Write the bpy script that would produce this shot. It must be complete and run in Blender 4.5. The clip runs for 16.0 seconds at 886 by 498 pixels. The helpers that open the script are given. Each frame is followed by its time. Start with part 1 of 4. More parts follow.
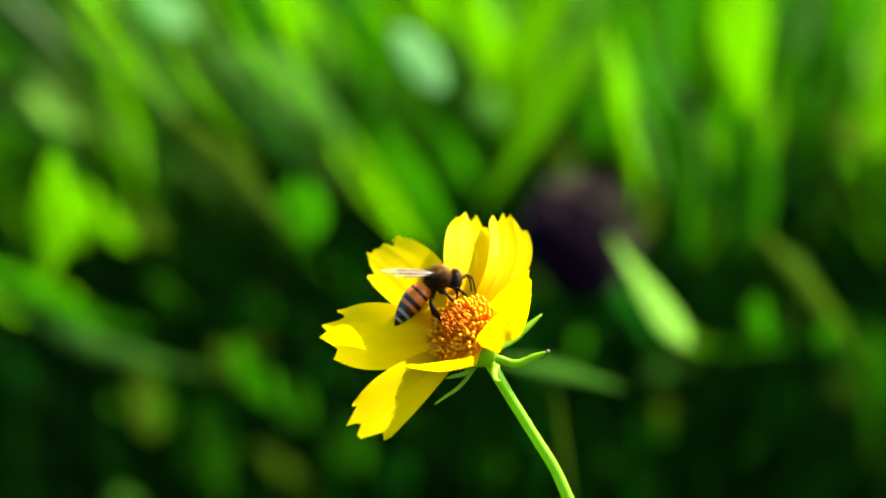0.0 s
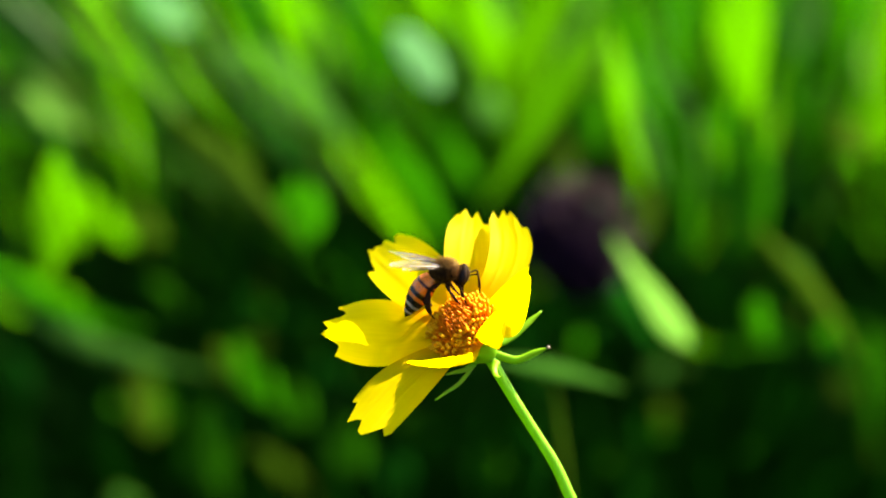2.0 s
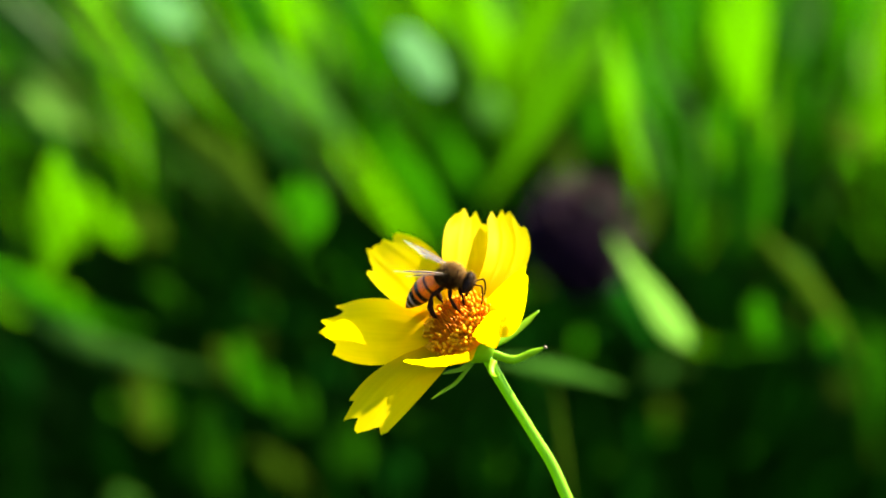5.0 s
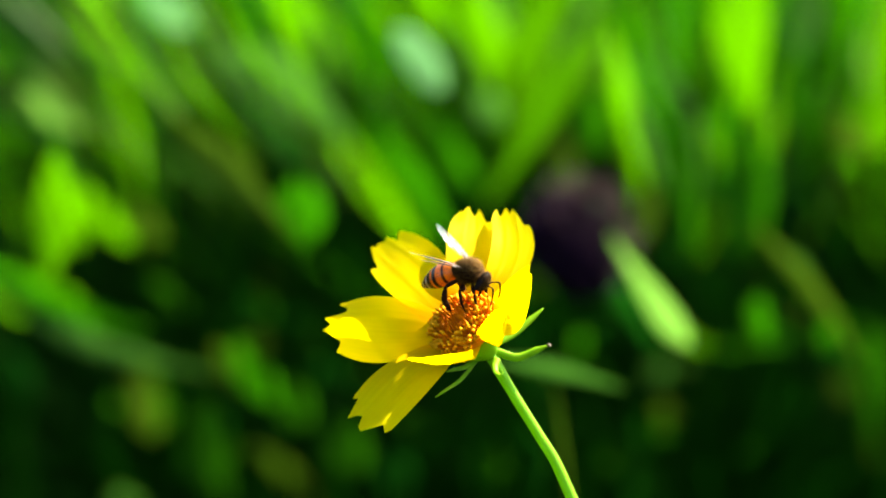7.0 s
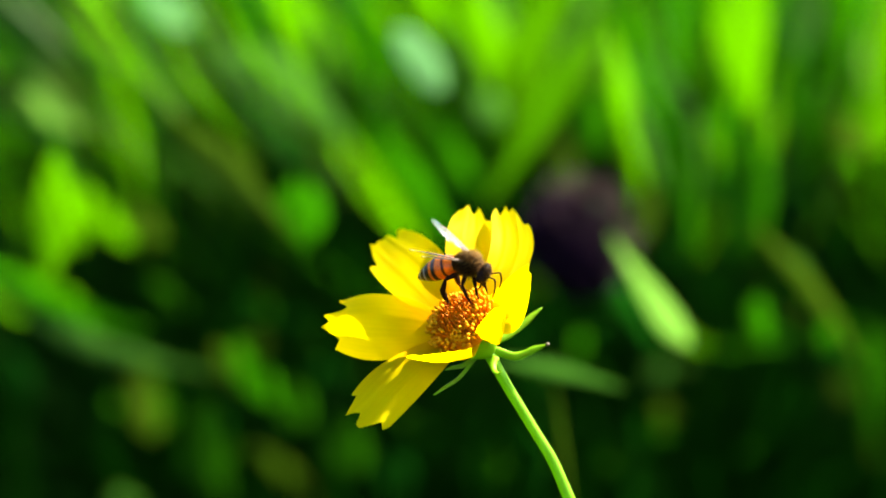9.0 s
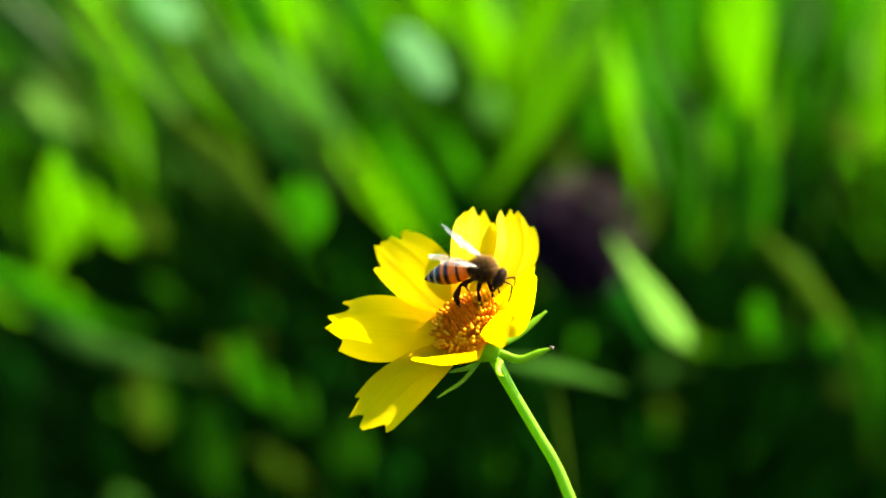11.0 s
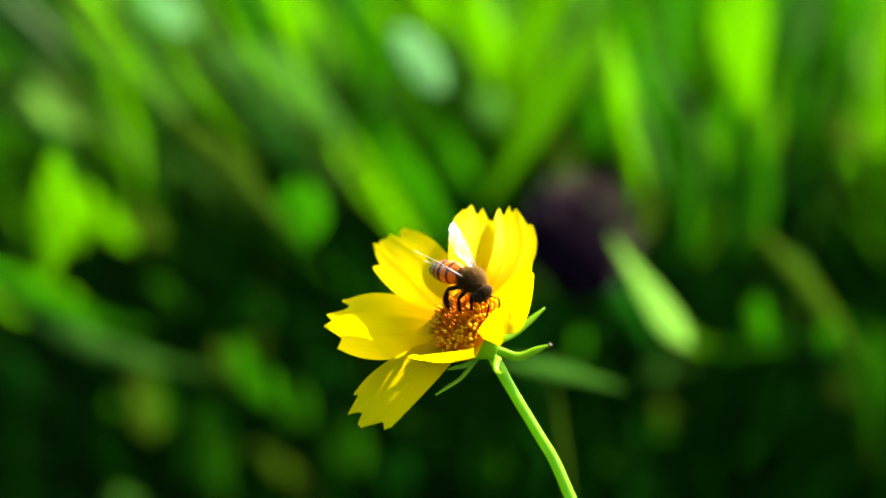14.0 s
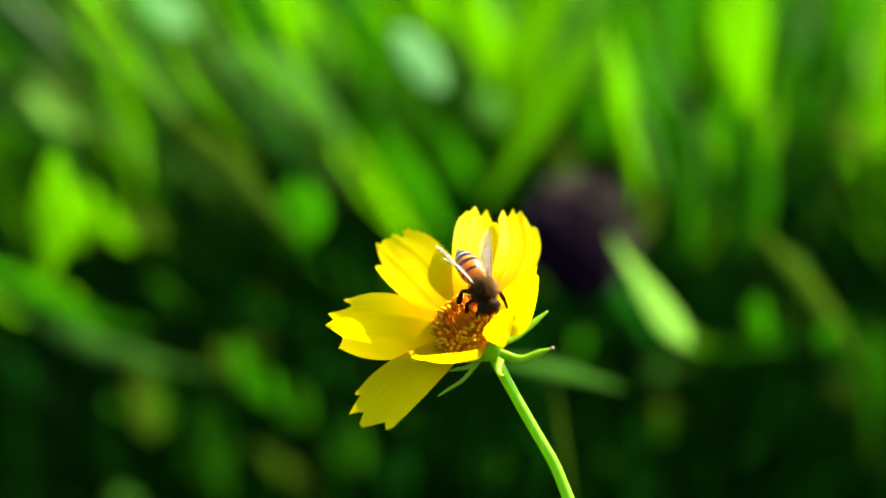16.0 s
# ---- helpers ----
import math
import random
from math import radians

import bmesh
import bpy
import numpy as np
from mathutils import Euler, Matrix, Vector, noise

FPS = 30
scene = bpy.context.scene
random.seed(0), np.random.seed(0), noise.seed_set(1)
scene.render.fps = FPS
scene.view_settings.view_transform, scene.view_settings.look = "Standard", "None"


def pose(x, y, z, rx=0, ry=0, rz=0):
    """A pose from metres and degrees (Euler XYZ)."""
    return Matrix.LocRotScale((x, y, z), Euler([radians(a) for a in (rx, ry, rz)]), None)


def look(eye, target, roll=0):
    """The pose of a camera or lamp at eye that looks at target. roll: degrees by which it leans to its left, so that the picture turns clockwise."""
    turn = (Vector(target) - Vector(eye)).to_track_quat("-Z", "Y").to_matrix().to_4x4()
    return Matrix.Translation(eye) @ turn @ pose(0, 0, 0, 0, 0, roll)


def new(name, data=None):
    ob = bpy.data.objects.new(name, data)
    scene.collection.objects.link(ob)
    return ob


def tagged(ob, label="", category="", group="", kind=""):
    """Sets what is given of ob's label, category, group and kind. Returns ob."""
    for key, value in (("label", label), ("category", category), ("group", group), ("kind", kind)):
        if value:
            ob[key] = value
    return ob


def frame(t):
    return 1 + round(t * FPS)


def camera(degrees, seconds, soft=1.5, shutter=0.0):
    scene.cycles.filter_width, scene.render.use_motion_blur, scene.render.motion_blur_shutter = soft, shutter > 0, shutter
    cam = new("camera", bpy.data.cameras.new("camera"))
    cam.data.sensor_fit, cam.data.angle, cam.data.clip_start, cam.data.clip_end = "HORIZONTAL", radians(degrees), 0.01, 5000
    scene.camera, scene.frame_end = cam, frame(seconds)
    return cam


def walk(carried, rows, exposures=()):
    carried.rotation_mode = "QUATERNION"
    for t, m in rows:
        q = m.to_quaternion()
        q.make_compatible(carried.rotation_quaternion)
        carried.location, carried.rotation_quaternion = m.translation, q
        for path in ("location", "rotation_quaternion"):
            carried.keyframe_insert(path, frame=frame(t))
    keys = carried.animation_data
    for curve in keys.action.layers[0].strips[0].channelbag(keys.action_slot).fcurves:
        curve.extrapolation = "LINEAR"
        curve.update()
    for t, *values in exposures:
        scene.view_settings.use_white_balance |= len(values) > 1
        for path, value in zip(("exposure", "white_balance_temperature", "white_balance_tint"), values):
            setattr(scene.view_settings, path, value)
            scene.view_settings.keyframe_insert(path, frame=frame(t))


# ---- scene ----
# ---------- camera: fixed on a tripod, short telephoto with an open aperture ----------
MM = 0.001
PITCH = 20.0
FOCUS = 0.3032
RIGHT = Vector((1, 0, 0))
AHEAD = Vector((0, math.cos(radians(PITCH)), -math.sin(radians(PITCH))))
ABOVE = Vector((0, math.sin(radians(PITCH)), math.cos(radians(PITCH))))
HEART = Vector((0, 0, 0.45))
EYE = HEART - AHEAD * FOCUS

cam = camera(26.0, 16.0, soft=1.8)
cam.data.dof.use_dof = True
cam.data.dof.focus_distance = FOCUS
cam.data.dof.aperture_fstop = 8.2
walk(cam, [(0.0, look(EYE, HEART)), (16.0, look(EYE, HEART))], exposures=((0.0, 3.1, 6600, 0), (16.0, 3.1, 6600, 0)))

# ---------- daylight: low sun behind the flowers ----------
SUN = (RIGHT * 0.6 + ABOVE * 0.76 + AHEAD * 0.13).normalized()
world = bpy.data.worlds.new("sky")
scene.world = world
world.use_nodes = True
wn = world.node_tree
sky = wn.nodes.new("ShaderNodeTexSky")
sky.sky_type = "NISHITA"
sky.sun_disc = False
sky.sun_elevation = math.asin(SUN.z)
sky.sun_rotation = math.atan2(SUN.x, SUN.y)
wn.links.new(sky.outputs[0], wn.nodes["Background"].inputs[0])
wn.nodes["Background"].inputs[1].default_value = 0.07
sun = new("sun", bpy.data.lights.new("sun", "SUN"))
sun.data.energy = 5.0
sun.data.angle = radians(0.5)
sun.data.color = (1.0, 0.93, 0.80)
sun.matrix_world = look(SUN * 5, (0, 0, 0))


# ---------- materials ----------
def shader(name):
    m = bpy.data.materials.new(name)
    m.use_nodes = True
    m.node_tree.nodes.remove(m.node_tree.nodes["Principled BSDF"])
    return m, m.node_tree.nodes, m.node_tree.links


def ramp(nodes, stops):
    r = nodes.new("ShaderNodeValToRGB")
    el = r.color_ramp.elements
    el[0].position, el[0].color = stops[0][0], (*stops[0][1], 1)
    el[1].position, el[1].color = stops[-1][0], (*stops[-1][1], 1)
    for p, c in stops[1:-1]:
        e = el.new(p)
        e.color = (*c, 1)
    return r


def surface(name, dark, light, rough=0.5, thin=0.0, glow=None, scale=900.0, bump=0.15, stretch=(1, 1, 1),
            coords="Object", island=False, spec=0.5, coat=0.0, metal=0.0):
    """Two-tone grained surface; thin: share of light that passes through a leaf or petal."""
    m, n, l = shader(name)
    tc = n.new("ShaderNodeTexCoord")
    mp = n.new("ShaderNodeMapping")
    mp.inputs["Scale"].default_value = stretch
    l.new(tc.outputs[coords], mp.inputs[0])
    coarse = n.new("ShaderNodeTexNoise")
    coarse.inputs["Scale"].default_value = scale * 0.22
    fine = n.new("ShaderNodeTexNoise")
    fine.inputs["Scale"].default_value = scale
    fine.inputs["Detail"].default_value = 5
    l.new(mp.outputs[0], coarse.inputs[0])
    l.new(mp.outputs[0], fine.inputs[0])
    add = n.new("ShaderNodeMath")
    add.operation = "ADD"
    l.new(coarse.outputs[0], add.inputs[0])
    l.new(fine.outputs[0], add.inputs[1])
    value = add.outputs[0]
    half = n.new("ShaderNodeMath")
    half.operation = "MULTIPLY"
    half.inputs[1].default_value = 0.5
    l.new(value, half.inputs[0])
    value = half.outputs[0]
    if island:
        geo = n.new("ShaderNodeNewGeometry")
        mx = n.new("ShaderNodeMix")
        mx.inputs[0].default_value = 0.65
        l.new(value, mx.inputs[2])
        l.new(geo.outputs["Random Per Island"], mx.inputs[3])
        value = mx.outputs[0]
    cr = ramp(n, ((0.25, dark), (0.75, light)))
    l.new(value, cr.inputs[0])
    p = n.new("ShaderNodeBsdfPrincipled")
    p.inputs["Roughness"].default_value = rough
    p.inputs["Specular IOR Level"].default_value = spec
    p.inputs["Coat Weight"].default_value = coat
    p.inputs["Metallic"].default_value = metal
    l.new(cr.outputs[0], p.inputs["Base Color"])
    if bump:
        b = n.new("ShaderNodeBump")
        b.inputs["Strength"].default_value = bump
        b.inputs["Distance"].default_value = 0.0002
        l.new(fine.outputs[0], b.inputs["Height"])
        l.new(b.outputs[0], p.inputs["Normal"])
    out = n["Material Output"]
    if thin:
        tr = n.new("ShaderNodeBsdfTranslucent")
        if glow:
            gr = ramp(n, ((0.25, tuple(c * 0.7 for c in glow)), (0.75, glow)))
            l.new(value, gr.inputs[0])
            l.new(gr.outputs[0], tr.inputs[0])
        else:
            l.new(cr.outputs[0], tr.inputs[0])
        mix = n.new("ShaderNodeMixShader")
        mix.inputs[0].default_value = thin
        l.new(p.outputs[0], mix.inputs[1])
        l.new(tr.outputs[0], mix.inputs[2])
        l.new(mix.outputs[0], out.inputs[0])
    else:
        l.new(p.outputs[0], out.inputs[0])
    return m


def petal_material():
    """Lemon yellow rays, warmer at the base, with fine lengthwise veins; they let half the sun through."""
    m, n, l = shader("petal_yellow")
    uv = n.new("ShaderNodeTexCoord")
    sep = n.new("ShaderNodeSeparateXYZ")
    l.new(uv.outputs["UV"], sep.inputs[0])
    base = ramp(n, ((0.0, (0.96, 0.42, 0.0)), (0.26, (0.98, 0.52, 0.0)), (0.55, (0.995, 0.68, 0.0)), (1.0, (0.995, 0.745, 0.002))))
    l.new(sep.outputs[1], base.inputs[0])
    mp = n.new("ShaderNodeMapping")
    mp.inputs["Scale"].default_value = (16, 1.2, 1)
    l.new(uv.outputs["UV"], mp.inputs[0])
    vein = n.new("ShaderNodeTexNoise")
    vein.inputs["Scale"].default_value = 1.6
    vein.inputs["Detail"].default_value = 4
    l.new(mp.outputs[0], vein.inputs[0])
    tone = n.new("ShaderNodeMapRange")
    tone.inputs[1].default_value, tone.inputs[2].default_value = 0.3, 0.7
    tone.inputs[3].default_value, tone.inputs[4].default_value = 0.93, 1.0
    l.new(vein.outputs[0], tone.inputs[0])
    mul = n.new("ShaderNodeVectorMath")
    mul.operation = "SCALE"
    l.new(base.outputs[0], mul.inputs[0])
    l.new(tone.outputs[0], mul.inputs["Scale"])
    p = n.new("ShaderNodeBsdfPrincipled")
    p.inputs["Roughness"].default_value = 0.55
    p.inputs["Specular IOR Level"].default_value = 0.06
    l.new(mul.outputs[0], p.inputs["Base Color"])
    b = n.new("ShaderNodeBump")
    b.inputs["Strength"].default_value = 0.15
    b.inputs["Distance"].default_value = 0.0002
    l.new(vein.outputs[0], b.inputs["Height"])
    l.new(b.outputs[0], p.inputs["Normal"])
    tr = n.new("ShaderNodeBsdfTranslucent")
    l.new(mul.outputs[0], tr.inputs[0])
    mix = n.new("ShaderNodeMixShader")
    mix.inputs[0].default_value = 0.74
    l.new(p.outputs[0], mix.inputs[1])
    l.new(tr.outputs[0], mix.inputs[2])
    clear = n.new("ShaderNodeBsdfTransparent")       # a thin petal lets a little of the light straight through
    clear.inputs[0].default_value = (1.0, 0.86, 0.02, 1)
    thin = n.new("ShaderNodeMixShader")
    thin.inputs[0].default_value = 0.10
    l.new(mix.outputs[0], thin.inputs[1])
    l.new(clear.outputs[0], thin.inputs[2])
    l.new(thin.outputs[0], n["Material Output"].inputs[0])
    return m


def abdomen_material():
    """Amber plates at the front, black towards the tip, each with a pale felted rim."""
    m, n, l = shader("abdomen_bands")
    tc = n.new("ShaderNodeTexCoord")
    sep = n.new("ShaderNodeSeparateXYZ")
    l.new(tc.outputs["Object"], sep.inputs[0])
    along = n.new("ShaderNodeMapRange")          # 0 at the waist, 1 at the tip
    along.inputs[1].default_value, along.inputs[2].default_value = 0.0, -8.4 * MM
    l.new(sep.outputs[0], along.inputs[0])
    wob = n.new("ShaderNodeTexNoise")
    wob.inputs["Scale"].default_value = 700
    l.new(tc.outputs["Object"], wob.inputs[0])
    sh = n.new("ShaderNodeMath")
    sh.operation = "MULTIPLY_ADD"
    sh.inputs[1].default_value = 0.03
    l.new(wob.outputs[0], sh.inputs[0])
    l.new(along.outputs[0], sh.inputs[2])
    amber, brown, black, felt = (0.78, 0.20, 0.008), (0.09, 0.014, 0.002), (0.005, 0.003, 0.003), (0.46, 0.38, 0.26)
    cr = ramp(n, ((0.0, amber), (0.20, amber), (0.225, brown), (0.26, black), (0.285, amber), (0.40, amber), (0.43, brown), (0.45, black), (0.50, black), (0.525, amber),
                  (0.575, amber), (0.60, black), (0.69, black), (0.71, felt), (0.745, felt), (0.765, black),
                  (0.85, black), (0.865, felt), (0.89, felt), (0.91, black), (1.0, black)))
    l.new(sh.outputs[0], cr.inputs[0])
    p = n.new("ShaderNodeBsdfPrincipled")
    p.inputs["Roughness"].default_value = 0.26
    p.inputs["Specular IOR Level"].default_value = 0.45
    l.new(cr.outputs[0], p.inputs["Base Color"])
    hair = n.new("ShaderNodeTexNoise")
    hair.inputs["Scale"].default_value = 9000
    l.new(tc.outputs["Object"], hair.inputs[0])
    b = n.new("ShaderNodeBump")
    b.inputs["Strength"].default_value = 0.3
    b.inputs["Distance"].default_value = 0.0001
    l.new(hair.outputs[0], b.inputs["Height"])
    l.new(b.outputs[0], p.inputs["Normal"])
    tr = n.new("ShaderNodeBsdfTranslucent")
    l.new(cr.outputs[0], tr.inputs[0])
    mix = n.new("ShaderNodeMixShader")
    mix.inputs[0].default_value = 0.36
    l.new(p.outputs[0], mix.inputs[1])
    l.new(tr.outputs[0], mix.inputs[2])
    l.new(mix.outputs[0], n["Material Output"].inputs[0])
    return m


def wing_material():
    m, n, l = shader("wing_membrane")
    tc = n.new("ShaderNodeTexCoord")
    ns = n.new("ShaderNodeTexNoise")
    ns.inputs["Scale"].default_value = 900
    l.new(tc.outputs["Object"], ns.inputs[0])
    b = n.new("ShaderNodeBump")
    b.inputs["Strength"].default_value = 0.5
    b.inputs["Distance"].default_value = 0.0002
    l.new(ns.outputs[0], b.inputs["Height"])
    clear = n.new("ShaderNodeBsdfTransparent")
    clear.inputs[0].default_value = (0.97, 0.95, 0.90, 1)
    gloss = n.new("ShaderNodeBsdfGlossy")
    gloss.inputs["Roughness"].default_value = 0.3
    l.new(b.outputs[0], gloss.inputs["Normal"])
    milk = n.new("ShaderNodeBsdfTranslucent")
    milk.inputs[0].default_value = (0.85, 0.85, 0.82, 1)
    film = n.new("ShaderNodeMixShader")
    film.inputs[0].default_value = 0.12
    l.new(gloss.outputs[0], film.inputs[1])
    l.new(milk.outputs[0], film.inputs[2])
    mix = n.new("ShaderNodeMixShader")
    mix.inputs[0].default_value = 0.125
    l.new(clear.outputs[0], mix.inputs[1])
    l.new(film.outputs[0], mix.inputs[2])
    l.new(mix.outputs[0], n["Material Output"].inputs[0])
    return m


PETAL = petal_material()
DISC = surface("disc_orange", (0.62, 0.17, 0.001), (0.86, 0.34, 0.001), 0.6, 0.3, (0.9, 0.35, 0.001), 2500, spec=0.1)
FLORET = surface("floret_orange", (0.74, 0.19, 0.001), (0.9, 0.33, 0.002), 0.5, 0.5, (0.95, 0.42, 0.002), 2500, spec=0.12)
FLORET_BROWN = surface("floret_brown", (0.45, 0.09, 0.001), (0.74, 0.22, 0.001), 0.5, 0.35, (0.8, 0.26, 0.001), 2500, spec=0.12)
ANTHER = surface("pollen_yellow", (0.66, 0.25, 0.001), (0.84, 0.44, 0.001), 0.7, 0.3, None, 4000, spec=0.1)
STEM = surface("stem_green", (0.115, 0.26, 0.006), (0.19, 0.37, 0.012), 0.4, 0.4, (0.34, 0.62, 0.015), 500, 0.2, (1, 1, 0.15), spec=0.2)
BRACT = surface("bract_green", (0.13, 0.27, 0.004), (0.21, 0.36, 0.008), 0.42, 0.4, (0.38, 0.62, 0.014), 700, 0.2, spec=0.1)
BRACT_TIP = surface("bract_tip_brown", (0.05, 0.03, 0.02), (0.16, 0.10, 0.07), 0.4, 0, None, 900)
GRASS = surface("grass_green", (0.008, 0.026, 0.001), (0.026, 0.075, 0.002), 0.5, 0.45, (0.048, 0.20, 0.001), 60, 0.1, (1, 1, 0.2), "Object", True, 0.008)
# Shaded copy of the grass: meadow shade put into a near-black green.
GRASS_SHADED = surface("grass_shaded", (0.0005, 0.0030, 0.0003), (0.0018, 0.0095, 0.0005), 0.7, 0.25, (0.0028, 0.025, 0.0005), 60, 0.1, (1, 1, 0.2), "Object", True, 0.004)
# Leaf greens hold brightness too: lime sunlit, deep green shaded, pale a sky sheen.
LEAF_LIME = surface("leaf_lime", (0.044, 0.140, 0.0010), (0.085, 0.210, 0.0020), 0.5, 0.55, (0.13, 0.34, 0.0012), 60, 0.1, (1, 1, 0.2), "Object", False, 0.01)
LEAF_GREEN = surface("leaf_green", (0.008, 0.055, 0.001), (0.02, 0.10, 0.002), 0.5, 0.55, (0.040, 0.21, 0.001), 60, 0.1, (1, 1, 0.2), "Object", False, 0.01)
LEAF_SHADED = surface("leaf_shaded", (0.005, 0.022, 0.001), (0.012, 0.038, 0.0015), 0.5, 0.5, (0.024, 0.075, 0.001), 60, 0.1, (1, 1, 0.2), "Object", False, 0.01)
LEAF_PALE_SHEEN = surface("leaf_pale_sheen", (0.06, 0.16, 0.018), (0.12, 0.26, 0.04), 0.5, 0.55, (0.16, 0.44, 0.03), 60, 0.1, (1, 1, 0.2), "Object", False, 0.05)
LEAF_OLIVE = surface("leaf_olive", (0.022, 0.05, 0.004), (0.06, 0.105, 0.010), 0.6, 0.4, (0.05, 0.10, 0.005), 60, 0.1, (1, 1, 0.2), spec=0.04)
# Blade greens step with seen brightness: lime lit, mid and deep shaded.
BLADE_HALF_SHADED = surface("blade_half_shaded", (0.01, 0.05, 0.001), (0.02, 0.075, 0.001), 0.5, 0.55, (0.016, 0.08, 0.001), 60, 0.1, (1, 1, 0.2), "Object", False, 0.02)
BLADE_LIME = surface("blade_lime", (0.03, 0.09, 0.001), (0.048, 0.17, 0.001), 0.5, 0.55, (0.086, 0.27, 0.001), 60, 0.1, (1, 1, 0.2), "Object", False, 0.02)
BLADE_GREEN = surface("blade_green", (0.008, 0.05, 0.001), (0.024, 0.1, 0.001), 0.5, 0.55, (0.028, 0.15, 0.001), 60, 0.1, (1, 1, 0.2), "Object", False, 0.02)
BLADE_SHADED = surface("blade_shaded", (0.003, 0.018, 0.002), (0.007, 0.034, 0.002), 0.5, 0.55, (0.005, 0.042, 0.002), 60, 0.1, (1, 1, 0.2), "Object", False, 0.02)
# Pale and grey blades carry sky sheen in their colour.
BLADE_PALE_SHEEN = surface("blade_pale_sheen", (0.03, 0.07, 0.01), (0.05, 0.1, 0.015), 0.5, 0.55, (0.034, 0.1, 0.01), 60, 0.1, (1, 1, 0.2), "Object", False, 0.08)
BLADE_OLIVE = surface("blade_olive", (0.022, 0.04, 0.002), (0.04, 0.07, 0.003), 0.5, 0.55, (0.034, 0.068, 0.003), 60, 0.1, (1, 1, 0.2), "Object", False, 0.04)
BLADE_GREY_SHEEN = surface("blade_grey_sheen", (0.05, 0.1, 0.04), (0.13, 0.21, 0.1), 0.5, 0.55, (0.09, 0.21, 0.07), 60, 0.1, (1, 1, 0.2), "Object", False, 0.12)
BLADE_MINT = surface("blade_mint", (0.06, 0.13, 0.02), (0.11, 0.21, 0.03), 0.5, 0.55, (0.11, 0.235, 0.03), 60, 0.1, (1, 1, 0.2), "Object", False, 0.1)
# Near-black soil: the shade under the grass is put into its colour.
SOIL = surface("soil_shaded", (0.0016, 0.003, 0.0006), (0.007, 0.0105, 0.002), 0.95, 0, None, 40, 0.6, spec=0.05)
PURPLE = surface("flower_purple", (0.004, 0.001, 0.0045), (0.018, 0.006, 0.016), 0.7, 0.15, (0.03, 0.008, 0.024), 400, spec=0.03)
PURPLE_PALE = surface("bristle_mauve", (0.03, 0.015, 0.017), (0.07, 0.038, 0.038), 0.6, 0.3, None, 400, spec=0.1)
FUR = surface("fur_brown", (0.012, 0.005, 0.001), (0.11, 0.05, 0.009), 0.65, 0.42, (0.42, 0.23, 0.045), 3000, 0, spec=0.1)
# Lit copy of the fur: golden hair with sunlight put into its colour.
FUR_SUNLIT = surface("fur_golden_sunlit", (0.10, 0.055, 0.012), (0.32, 0.19, 0.05), 0.6, 0.45, (0.55, 0.34, 0.09), 3000, 0, spec=0.1)
CHITIN = surface("chitin_dark", (0.004, 0.0022, 0.0012), (0.016, 0.008, 0.003), 0.6, 0, None, 4000, 0.3, spec=0.02)
LEG = surface("leg_brown", (0.006, 0.0026, 0.0014), (0.035, 0.012, 0.004), 0.5, 0.1, None, 4000, 0.3, spec=0.02)
EYE_BLACK = surface("eye_black", (0.006, 0.004, 0.004), (0.02, 0.012, 0.010), 0.45, 0, None, 9000, 0.2, spec=0.03)
ABDOMEN = abdomen_material()
WING = wing_material()
VEIN = surface("wing_vein", (0.10, 0.05, 0.02), (0.22, 0.11, 0.04), 0.4, 0.2, None, 4000, 0)


# ---------- mesh helpers ----------
def mesh_of(name, bm, *mats):
    me = bpy.data.meshes.new(name)
    bm.normal_update()
    bm.to_mesh(me)
    bm.free()
    for m in mats:
        me.materials.append(m)
    for f in me.polygons:
        f.use_smooth = True
    return me


def part(name, bm, material, parent, label="", at=None):
    """One mesh object under a thing or a part; material may be a tuple."""
    mats = material if isinstance(material, tuple) else (material,)
    ob = new(name, mesh_of(name, bm, *mats) if isinstance(bm, bmesh.types.BMesh) else bm)
    ob.parent = parent
    if at is not None:
        ob.matrix_basis = at
    return tagged(ob, label) if label else ob


def glide(points, steps):
    """A smooth curve through a few points (Catmull-Rom)."""
    p = [Vector(q) for q in points]
    p = [p[0] * 2 - p[1]] + p + [p[-1] * 2 - p[-2]]
    out = []
    for i in range(1, len(p) - 2):
        for k in range(steps):
            t = k / steps
            a, b, c, d = p[i - 1:i + 3]
            out.append(0.5 * (2 * b + (c - a) * t + (2 * a - 5 * b + 4 * c - d) * t * t + (3 * b - a - 3 * c + d) * t ** 3))
    return out + [p[-2].copy()]


def lerp_list(values, n):
    return [float(v) for v in np.interp(np.linspace(0, 1, n), np.linspace(0, 1, len(values)), values)]


def tube(bm, points, radii, seg=10, flat=1.0, side=(0, 0, 1), mat=0, steps=5):
    """A tapering round or flattened limb along a smooth line; flat scales its thickness along side."""
    pts = glide(points, steps)
    rad = lerp_list(radii, len(pts))
    up = Vector(side)
    rings = []
    for i, p in enumerate(pts):
        d = (pts[min(i + 1, len(pts) - 1)] - pts[max(i - 1, 0)]).normalized()
        a = up.cross(d)
        if a.length < 1e-4:
            a = Vector((1, 0.3, 0.1)).cross(d)
        a.normalize()
        b = d.cross(a)
        up = b
        rings.append([bm.verts.new(p + (a * math.cos(w) + b * math.sin(w) * flat) * max(rad[i], 1e-6))
                      for w in (2 * math.pi * k / seg for k in range(seg))])
    for r, s in zip(rings, rings[1:]):
        for k in range(seg):
            f = bm.faces.new((r[k], r[(k + 1) % seg], s[(k + 1) % seg], s[k]))
            f.material_index = mat
    for ring in (rings[0][::-1], rings[-1]):
        bm.faces.new(ring).material_index = mat
    return bm


